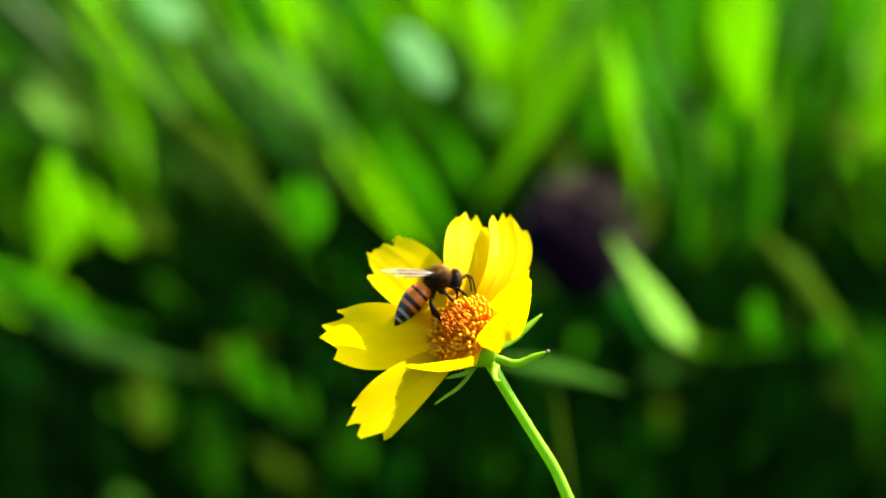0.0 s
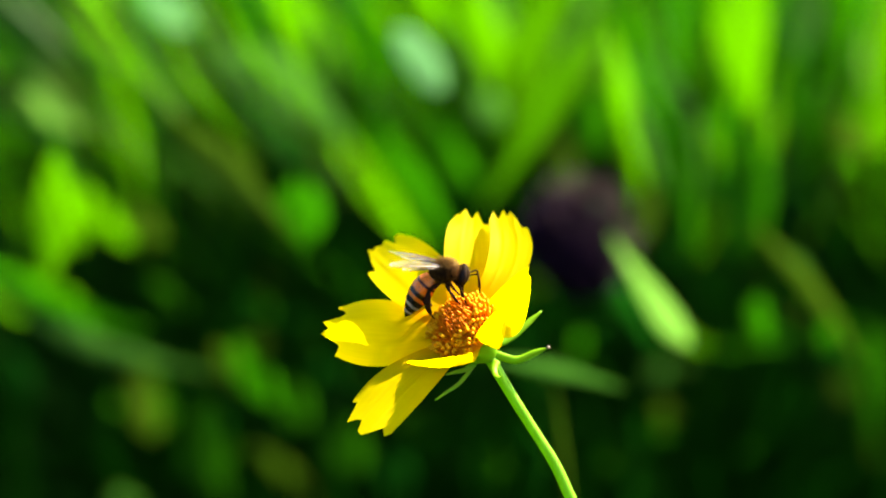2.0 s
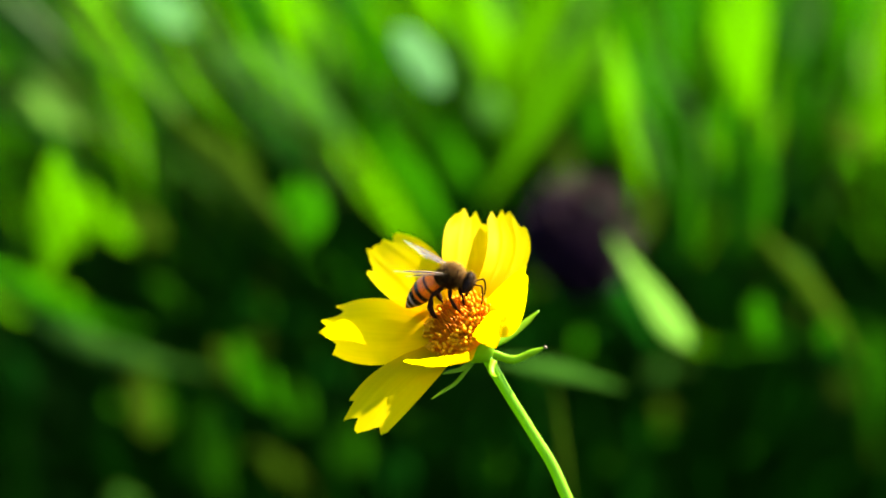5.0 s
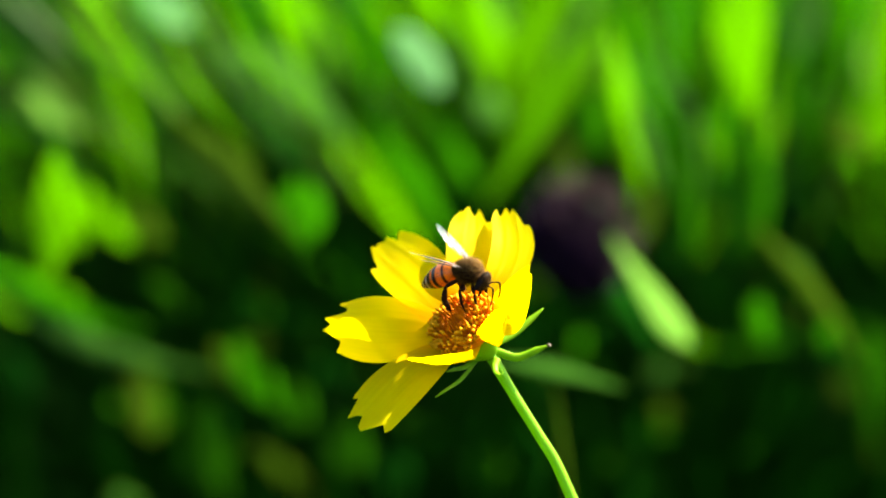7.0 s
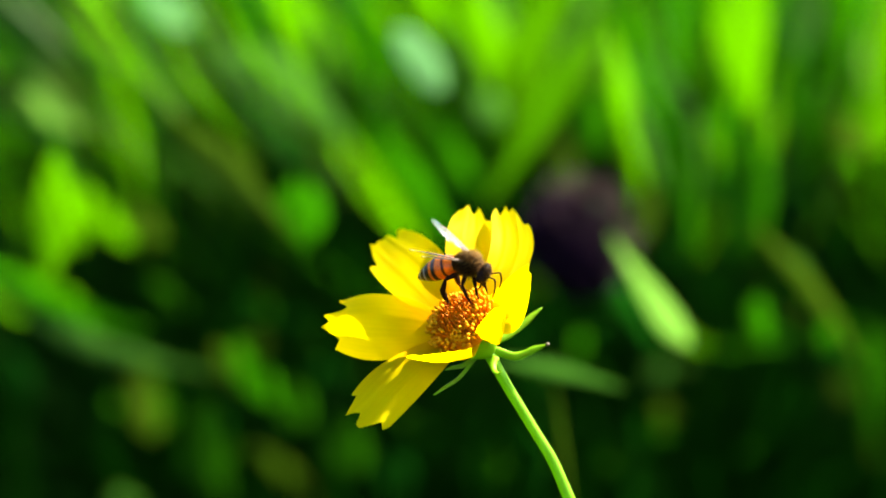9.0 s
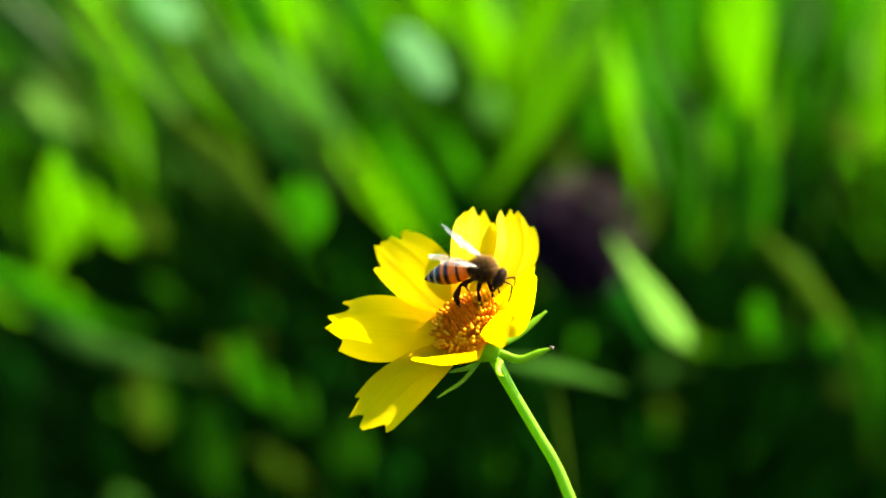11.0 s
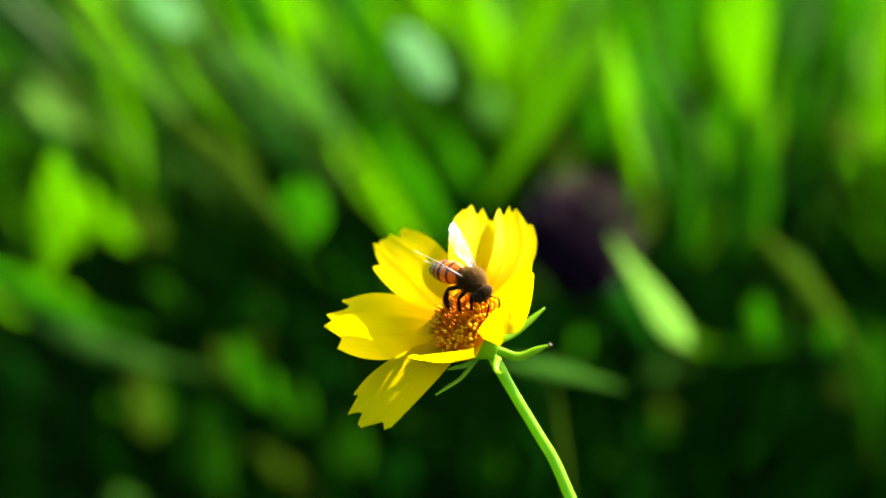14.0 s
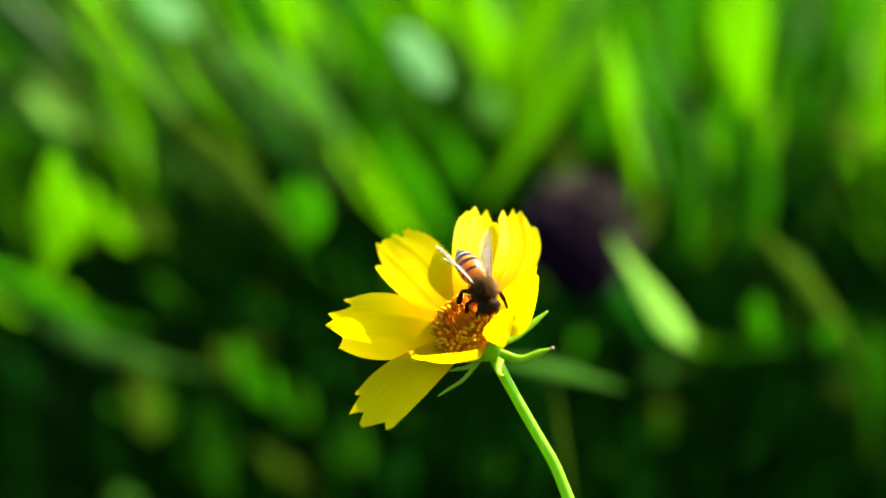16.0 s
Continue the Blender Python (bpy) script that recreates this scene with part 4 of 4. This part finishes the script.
for i in range(170):
    d = Vector((abs(rng.gauss(1.0, 0.5)), rng.gauss(0, 0.6), rng.gauss(0.3, 0.6))).normalized()
    p = Vector((d.x * 0.0120, d.y * 0.0125, d.z * 0.0165))
    tube(bm, [p, p + d * rng.uniform(0.006, 0.013) + Vector((rng.gauss(0, 0.001), 0, 0.001))], [0.00035, 0.00012], 4, steps=2)
part("bristle", bm, PURPLE_PALE, globe, "pale mauve bristles")
# A pale flake added in place of the glint on the head.
bm = bmesh.new()
tube(bm, [(0.0125, -0.004, 0.006), (0.0150, -0.004, 0.0085), (0.0165, -0.004, 0.0085)], [0.0006, 0.0016, 0.0004], 6, 0.4, steps=3)
part("floret", bm, BLADE_GREY_SHEEN, globe, "pale flake standing in for a glint")
bm = bmesh.new()
tube(bm, [GLOBE - purple.location, Vector((-0.003, -0.004, 0.24)), Vector((0.001, 0, 0.12)), (0, 0, -0.01)], [0.0012, 0.0013, 0.0016, 0.0018], 8)
part("stalk", bm, GRASS_SHADED, purple)

# ---------- the honeybee: x forward, y to its left, z up, joints at the parts' origins ----------
bee = tagged(new("honeybee"), "brown furry honeybee with banded abdomen on a flower", "bee")


def fur(bm, centre, size, count, length, seed, low=-0.75):
    """Short hairs standing off an egg-shaped body."""
    rng = np.random.default_rng(seed)
    for _ in range(count):
        d = Vector(rng.normal(size=3)).normalized()
        if d.z < low:
            continue
        p = Vector(centre) + Vector((d.x * size[0], d.y * size[1], d.z * size[2])) * 0.97
        tip = p + (d + Vector(rng.normal(size=3)) * 0.35).normalized() * length * rng.uniform(0.6, 1.2)
        a = d.orthogonal().normalized() * 0.028 * MM
        b = d.cross(a)
        v = [bm.verts.new(q) for q in (p + a, p - a * 0.5 + b * 0.87, p - a * 0.5 - b * 0.87, tip)]
        for i, j in ((0, 1), (1, 2), (2, 0)):
            bm.faces.new((v[i], v[j], v[3]))
    return bm


bm = bmesh.new()
blob(bm, (0, 0, 0), (2.05 * MM, 1.95 * MM, 1.85 * MM), 24, 16, 0.03)
blob(bm, (-1.75 * MM, 0, -0.1 * MM), (0.8 * MM, 1.1 * MM, 1.0 * MM), 16, 10)
thorax = part("thorax", bm, CHITIN, bee, "dark thorax under brown fur")
bm = fur(bmesh.new(), (0, 0, 0), (2.05 * MM, 1.95 * MM, 1.85 * MM), 2600, 0.95 * MM, 2)
fur(bm, (-1.7 * MM, 0, 0), (0.8 * MM, 1.1 * MM, 1.0 * MM), 400, 0.7 * MM, 3)
part("fur", bm, FUR, thorax)
part("back_fur", fur(bmesh.new(), (0, 0, 0), (2.05 * MM, 1.95 * MM, 1.85 * MM), 1500, 1.0 * MM, 12, 0.5), FUR_SUNLIT, thorax, "golden hair on the back, sunlit tone in its colour")

bm = bmesh.new()
blob(bm, (0.75 * MM, 0, -0.55 * MM), (1.0 * MM, 1.7 * MM, 1.75 * MM), 20, 14)
tube(bm, [(0.9 * MM, 0, -1.7 * MM), (1.0 * MM, 0, -2.3 * MM)], [0.75 * MM, 0.45 * MM], 10, 0.6)
head = part("head", bm, CHITIN, bee, "dark head with large eyes")
HEAD_REST = pose(2.15 * MM, 0, -0.25 * MM, 0, 18, 0)
head.matrix_basis = HEAD_REST
part("face_hair", fur(bmesh.new(), (0.75 * MM, 0, -0.5 * MM), (0.95 * MM, 1.5 * MM, 1.55 * MM), 600, 0.55 * MM, 4, -0.6), FUR, head)
for s in (1, -1):
    bm = bmesh.new()
    blob(bm, (0, 0, 0), (0.62 * MM, 0.42 * MM, 1.15 * MM), 14, 12)
    part("eye", bm, EYE_BLACK, head, "glossy black compound eye", pose(0.65 * MM, s * 1.32 * MM, -0.45 * MM, s * 12, 0, s * 10))
    bm = bmesh.new()
    tube(bm, [(1.5 * MM, s * 0.35 * MM, -0.5 * MM), (2.5 * MM, s * 0.9 * MM, 0.0 * MM), (3.0 * MM, s * 1.1 * MM, 0.0 * MM), (3.5 * MM, s * 1.35 * MM, -1.3 * MM), (3.7 * MM, s * 1.4 * MM, -2.9 * MM)],
         [0.13 * MM, 0.12 * MM, 0.15 * MM, 0.15 * MM, 0.11 * MM], 7)
    part("antenna", bm, LEG, head)
bm = bmesh.new()
tube(bm, [(0.9 * MM, 0, -2.1 * MM), (1.0 * MM, 0, -3.0 * MM), (0.85 * MM, 0, -3.9 * MM)], [0.30 * MM, 0.20 * MM, 0.07 * MM], 8)
part("proboscis", bm, LEG, head)

# abdomen: six overlapping plates about one joint at the waist
abdomen = part("abdomen", tube(bmesh.new(), [(0.3 * MM, 0, 0), (-0.3 * MM, 0, 0), (-0.8 * MM, 0, 0)], [0.45 * MM, 0.5 * MM, 0.9 * MM], 12), CHITIN, bee,
               "banded abdomen, amber in front, black and grey behind")
WAIST = (-1.85 * MM, 0, -0.2 * MM)
abdomen.location = WAIST


def girth(x):
    t = min(max(x / 8.4, 0), 1)
    return 2.05 * (math.sin(math.pi * (0.10 + 0.90 * t ** 0.82)) ** 0.74)


for i in range(6):
    x0, x1 = 0.35 + i * 1.33, 0.35 + (i + 1) * 1.33 + 0.22
    bm = bmesh.new()
    rings = []
    for k in range(8):
        x = min(x0 + (x1 - x0) * k / 7, 8.38)
        r = girth(x) * (0.985 + 0.035 * k / 7) if i < 5 else girth(x)
        drop = -0.012 * x * x
        rings.append([bm.verts.new((-x * MM, r * math.cos(w) * MM, (r * 0.92 * math.sin(w) + drop) * MM)) for w in (6.28319 * j / 24 for j in range(24))])
    for r, s in zip(rings, rings[1:]):
        for j in range(24):
            bm.faces.new((r[j], r[(j + 1) % 24], s[(j + 1) % 24], s[j]))
    if i == 5:
        bm.faces.new(rings[-1])
    part("tergite", bm, ABDOMEN, abdomen)
bm = bmesh.new()
rng = np.random.default_rng(8)
for _ in range(620):
    x, w = 0.5 + 7.0 * rng.uniform() ** 1.6, rng.uniform(-0.5, 3.64)
    r = girth(x)
    p = Vector((-x, r * math.cos(w), r * 0.92 * math.sin(w) - 0.012 * x * x)) * MM
    d = Vector((-0.9, 0.45 * math.cos(w), 0.45 * math.sin(w))).normalized()
    a = Vector((0, -math.sin(w), math.cos(w))) * 0.018 * MM
    bm.faces.new([bm.verts.new(q) for q in (p + a, p - a, p + d * rng.uniform(0.25, 0.5) * MM)])
part("fuzz", bm, FUR, abdomen)


def wing(length, width, s, hind):
    """Outline of a membrane along -x from its root, with its veins; s: side."""
    bm = bmesh.new()
    n = 22
    top, bot = [], []
    for i in range(n + 1):
        t = i / n
        lead = 0.10 * math.sin(math.pi * t) * width
        trail = width * (math.sin(math.pi * min(1, t ** 0.85 * 0.94 + 0.02)) ** 0.7) * (0.45 + 0.6 * t)
        rip = 0.10 * math.sin(t * 9) * MM
        top.append(Vector((-t * length, s * lead, 0.25 * MM * math.sin(math.pi * t))))
        bot.append(Vector((-t * length, -s * trail, rip)))
    cols = [[bm.verts.new(a.lerp(b, k / 5) + Vector((0, 0, 0.06 * MM * math.sin(k * 2.4 + i)))) for k in range(6)] for i, (a, b) in enumerate(zip(top, bot))]
    for c, d in zip(cols, cols[1:]):
        for k in range(5):
            bm.faces.new((c[k], c[k + 1], d[k + 1], d[k]))
    vb = bmesh.new()
    tube(vb, [top[0], top[6], top[13], top[19]], [0.11 * MM, 0.10 * MM, 0.08 * MM, 0.03 * MM], 5, steps=3)
    for share, stop in ((0.28, 18), (0.5, 16), (0.75, 13)):
        tube(vb, [top[0].lerp(bot[0], 0.5), top[5].lerp(bot[5], share * 0.8), top[stop].lerp(bot[stop], share)], [0.06 * MM, 0.05 * MM, 0.025 * MM], 5, steps=3)
    if not hind:
        for i in (9, 12, 15):
            tube(vb, [top[i], top[i].lerp(bot[i + 1], 0.5)], [0.035 * MM, 0.03 * MM], 4, steps=2)
    return bm, vb


WINGS = {}
for side, s in (("left", 1), ("right", -1)):
    for hind in (False, True):
        film_, veins = wing((6.2 if hind else 8.8) * MM, (2.2 if hind else 3.1) * MM, s, hind)
        w = part("hind_wing" if hind else "fore_wing", film_, WING, bee, "clear veined wing")
        part("vein", veins, VEIN, w)
        WINGS[side, hind] = w


def wing_pose(s, hind, sweep, lift, tilt):
    """sweep: degrees outwards from straight back; lift: upwards; tilt: turned about its own length."""
    foot = Vector((-0.9 if hind else -0.3, s * 1.35, 1.05 if hind else 1.25)) * MM
    return Matrix.Translation(foot) @ Euler((0, 0, radians(-s * sweep))).to_matrix().to_4x4() @ Euler((0, radians(lift), 0)).to_matrix().to_4x4() @ Euler((radians(tilt), 0, 0)).to_matrix().to_4x4()


def leg(points, radii):
    bm = bmesh.new()
    for i, (p, q) in enumerate(zip(points, points[1:])):
        p, q = Vector(p) * 1.15 * MM, Vector(q) * 1.15 * MM
        a, b, c = (r * 1.25 * MM for r in radii[i])
        tube(bm, [p, p.lerp(q, 0.5), q], [a, b, c], 8, 0.75, steps=3)
    return bm


FRONT = ((0.22, 0.30, 0.20), (0.18, 0.26, 0.20), (0.15, 0.15, 0.06))
MIDDLE = ((0.24, 0.32, 0.22), (0.20, 0.30, 0.24), (0.18, 0.18, 0.07))
HINDLEG = ((0.26, 0.38, 0.26), (0.22, 0.44, 0.54), (0.46, 0.48, 0.34), (0.18, 0.14, 0.07))
LEGS = {}
for side, s in (("left", 1), ("right", -1)):
    LEGS[side, "front"] = part("front_leg", leg(((0, 0, 0), (0.7, s * 0.9, -1.0), (0.9, s * 0.8, -2.5), (1.4, s * 0.6, -3.7)), FRONT), LEG, bee)
    LEGS[side, "front"].location = Vector((1.2, s * 0.8, -1.4)) * MM
    LEGS[side, "middle"] = part("middle_leg", leg(((0, 0, 0), (0.1, s * 1.6, -0.7), (0.7, s * 1.7, -2.4), (1.4, s * 1.6, -3.6)), MIDDLE), LEG, bee)
    LEGS[side, "middle"].location = Vector((-0.1, s * 0.9, -1.5)) * MM
    LEGS[side, "hind"] = part("hind_leg", leg(((0, 0, 0), (-1.5, s * 1.3, -0.6), (-1.9, s * 1.6, -2.5), (-1.4, s * 1.5, -3.9), (-0.8, s * 1.3, -4.8)), HINDLEG), LEG, bee)
    LEGS[side, "hind"].location = Vector((-1.2, s * 0.9, -1.4)) * MM


def bee_pose(u, v, w, heading, dip, roll):
    """The bee's thorax at (u, v, w) mm; heading: degrees of its way in the plane across the view, dip: towards the camera, roll: its back towards the camera."""
    h, d, r = radians(heading), radians(dip), radians(roll)
    f = Vector((math.cos(d) * math.cos(h), math.cos(d) * math.sin(h), math.sin(d)))
    up0 = Vector((-math.sin(h), math.cos(h), 0))
    z = (up0 * math.cos(r) + f.cross(up0) * math.sin(r)).normalized()
    m = (VIEW @ Matrix((f, z.cross(f), z)).transposed()).to_4x4()
    return Matrix.Translation(at(u, v, w)) @ m


# ---------- everything that moves ----------
def motions():
    """The flower nods on its stalk; the bee turns on the disc, bends its abdomen and shifts its wings."""
    sway = ((0, 0, 0.00, 0, 0, 0),
            (0.5, 0.26, -0.92, 0.34, 0.11, 3.23),
            (1, -0.22, -0.62, 0.37, 0.10, 1.13),
            (1.5, 0.11, -1.10, -0.01, -0.22, 3.09),
            (2, 0.08, -0.57, 0.16, 0.18, 1.60),
            (2.5, 0.16, -0.99, 0.31, 0.11, 3.47),
            (3, 0.07, -0.70, 0.16, -0.17, 1.72),
            (3.5, 0.09, -1.06, -0.02, 0.35, 3.48),
            (4, -0.11, -0.71, -0.11, -0.45, 0.49),
            (6.5, 0.32, -1.35, -0.29, -0.01, 3.72),
            (7, 0.23, -1.11, -0.21, 0.21, 2.48),
            (7.5, 0.18, -1.12, -0.47, 0.00, 2.94),
            (8, 0.12, -0.79, -0.47, 0.04, 2.04),
            (8.5, 0.44, -0.43, -1.08, -0.18, 1.57),
            (9, 0.19, -0.95, -0.76, -0.30, 2.73),
            (11.5, 0.13, -0.26, -1.39, 0.07, 0.96),
            (12, -0.07, -0.13, -1.07, -0.23, 1.21),
            (12.5, 0.22, -0.54, -1.25, -0.01, 0.55),
            (13, 0.14, -0.32, -1.61, -0.27, 0.42),
            (13.5, 0.10, 0.26, -1.18, -0.13, -0.30),
            (14, 0.31, -1.20, -1.08, -0.05, 2.49),
            (14.5, -0.04, -0.20, -1.35, -0.36, -0.03),
            (15, 0.24, -0.91, -1.03, 0.08, 2.21),
            (15.5, 0.01, -0.48, -1.77, -0.29, 0.19),
            (16, -0.03, -0.24, -2.21, -0.29, 0.86))
    stalk_rows, lower_rows = [], []
    for t, a, b, c, dx, dy in sway:
        turn = VIEW.to_4x4() @ pose(0, 0, 0, a, b, c) @ VIEW.to_4x4().inverted()
        stalk_rows.append((t, Matrix.Translation(PIVOT - ROOT + Vector((dx, dy, 0)) * MM) @ turn))
        arm = (PIVOT - ROOT).z
        lower_rows.append((t, pose(0, 0, 0, math.degrees(-dy * MM / arm), math.degrees(dx * MM / arm), 0)))
    walk(stalk, stalk_rows)
    walk(lower, lower_rows)

    # seconds; thorax in mm; heading, dip, roll; bend of the abdomen; wing sweep, lift, left tilt; turn of the abdomen; right tilt
    path = (
        (0, -0.81, -4.87, -3, 20, -10, 8, 26, 12, 20, -10, 0, 24),
        (0.5, -2.52, -3.06, -2.75, 30, -10, 8, 34, 12, 22, -10, 0, 24),
        (1, -2.07, -4.59, -2.5, 23, -10, 8, 26, 15, 22, -10, 0, 24),
        (1.5, -0.54, -2.61, -2.25, 21, -5, 15, 29, 22, 11, -10, 0, 24),
        (2, 0.36, -3.59, -2, 10, 0, 18, 41, 20, 16, -10, 0, 14),
        (2.5, 0.72, -2.78, -1.75, 0, 2, 20, 38, 20, 9, -10, 0, 14),
        (3, 1.26, -3.14, -1.5, -8, 5, 22, 38, 22, 12, -30, 0, 8),
        (3.5, 2.87, -2.87, -1.25, -15, 5, 25, 31, 22.5, 9, -30, 0, 5),
        (4, 0.72, -4.21, -1, -1, 8, 28, 45, 24, 18, -30, 0, -28),
        (6.3, 3.57, -3.84, 0, -4, 20, 32, 26, 22, 18, -30, 0, -30),
        (6.5, 3.93, -3.21, 0, -8, 20, 32, 26, 22, 18, -30, 0, -30),
        (7, 4.02, -3.57, 0, -17, 24, 35, 33, 22, 18, -30, 0, -30),
        (7.5, 3.84, -3.57, 0, -20, 24, 35, 34, 22, 18, -30, 0, -30),
        (8, 3.66, -4.02, 0, -18, 24, 35, 34, 22, 18, -30, 0, -30),
        (8.5, 4.91, -3.48, 0, -4, 15, 35, 28, 22, 18, -30, 0, -30),
        (9, 4.02, -2.41, 0, -13, 20, 35, 28, 22, 18, -30, 0, -30),
        (9.2, 4.64, -2.59, 0, -18, 18, 35, 28, 22, 18, -30, 0, -30),
        (11.3, 6.33, -3.57, 0.5, -11, 8, 36, 22, 22, 18, -30, 0, -3),
        (11.5, 6.33, -3.92, 0.5, -15, 8, 36, 22, 22, 18, -30, 0, -3),
        (12, 5.35, -4.28, 0.5, -11, 8, 38, 20, 22, 18, -30, 0, -3),
        (12.5, 6.86, -4.64, 0.5, -17, 6, 40, 16, 22, 16, -30, 0, -12),
        (13, 6.86, -4.99, 0.5, -20, 6, 40, 20, 22, 16, -30, 0, -12),
        (13.3, 6.42, -5.08, 0.5, -18, 8, 42, 19, 22, 16, -30, 0, -12),
        (13.5, 6.33, -4.99, 0.5, -17, 12, 44, 19, 22, 16, -30, 0, -12),
        (13.7, 4.63, -5.61, 0.9, -30, 25, 50, 21, 24, 16, -12, 0, -42),
        (14, 4.44, -4.98, 1.5, -36, 30, 53, 22, 20, 20, -12, 0, -42),
        (14.5, 4.34, -5.49, 2.5, -40, 32, 55, 24, 20, 20, -12, 0, -42),
        (15, 5.38, -5.38, 3.5, -48, 33, 58, 22, 20, 20, -12, 0, -42),
        (15.3, 4.85, -5.38, 3.5, -62, 35, 65, 4, 21, 20, 42, 0, -42),
        (15.5, 4.85, -6.00, 3.5, -80, 35, 70, 4, 21, 20, 42, 0, -42),
        (16, 6.35, -6.44, 3.5, -62, 35, 70, 4, 21, 20, 42, 0, -42))
    walk(bee, [(r[0], bee_pose(*r[1:7])) for r in path])
    walk(abdomen, [(r[0], Matrix.Translation(WAIST) @ Euler((0, radians(-r[7]), radians(r[11]))).to_matrix().to_4x4()) for r in path])
    for (side, hind), w in WINGS.items():
        s = 1 if side == "left" else -1
        walk(w, [(r[0], wing_pose(s, hind, r[8] + (4 if hind else 0) + (7 if s < 0 and r[0] > 5 else 0), r[9] - (3 if hind else 0), r[10] if s > 0 else r[12])) for r in path])
    # the legs tread and groom while it feeds: seconds, front, middle and hind swing, spread
    tread = ((0.0, 20, 6, 14, 0), (0.5, 34, 12, 6, 3), (1.0, 30, -6, 12, 5), (1.5, 4, 8, -4, 0), (2.5, -4, 0, -10, 0), (3.5, 3, -6, -4, 2), (5.2, -5, 5, 2, 0),
             (7.0, 4, -4, 12, -2), (8.5, -3, 6, 4, 2), (10.2, 5, -5, -2, 0), (12.5, 0, 3, 3, 0), (14.0, -6, -6, 8, 3), (15.0, 4, 5, 14, 0), (16.0, 0, -3, 10, 2))
    # one middle leg reaches out for a moment while it turns
    reach = ((0.0, 0), (14.85, 0), (15.0, 62), (15.15, 18), (15.6, 24), (16.0, 20))
    times = sorted({r[0] for r in tread} | {r[0] for r in reach})
    for (side, which), limb in LEGS.items():
        s = 1 if side == "left" else -1
        col = {"front": 1, "middle": 2, "hind": 3}[which]
        foot = limb.location.copy()
        rows = []
        for t in times:
            swing, spread = (float(np.interp(t, [r[0] for r in tread], [r[c] for r in tread])) for c in (col, 4))
            if (side, which) == ("left", "middle"):
                spread -= float(np.interp(t, [r[0] for r in reach], [r[1] for r in reach]))
            rows.append((t, Matrix.Translation(foot) @ Euler((radians(-s * spread), radians(-swing * (0.8 if s > 0 else 1.0)), 0)).to_matrix().to_4x4()))
        walk(limb, rows)


motions()
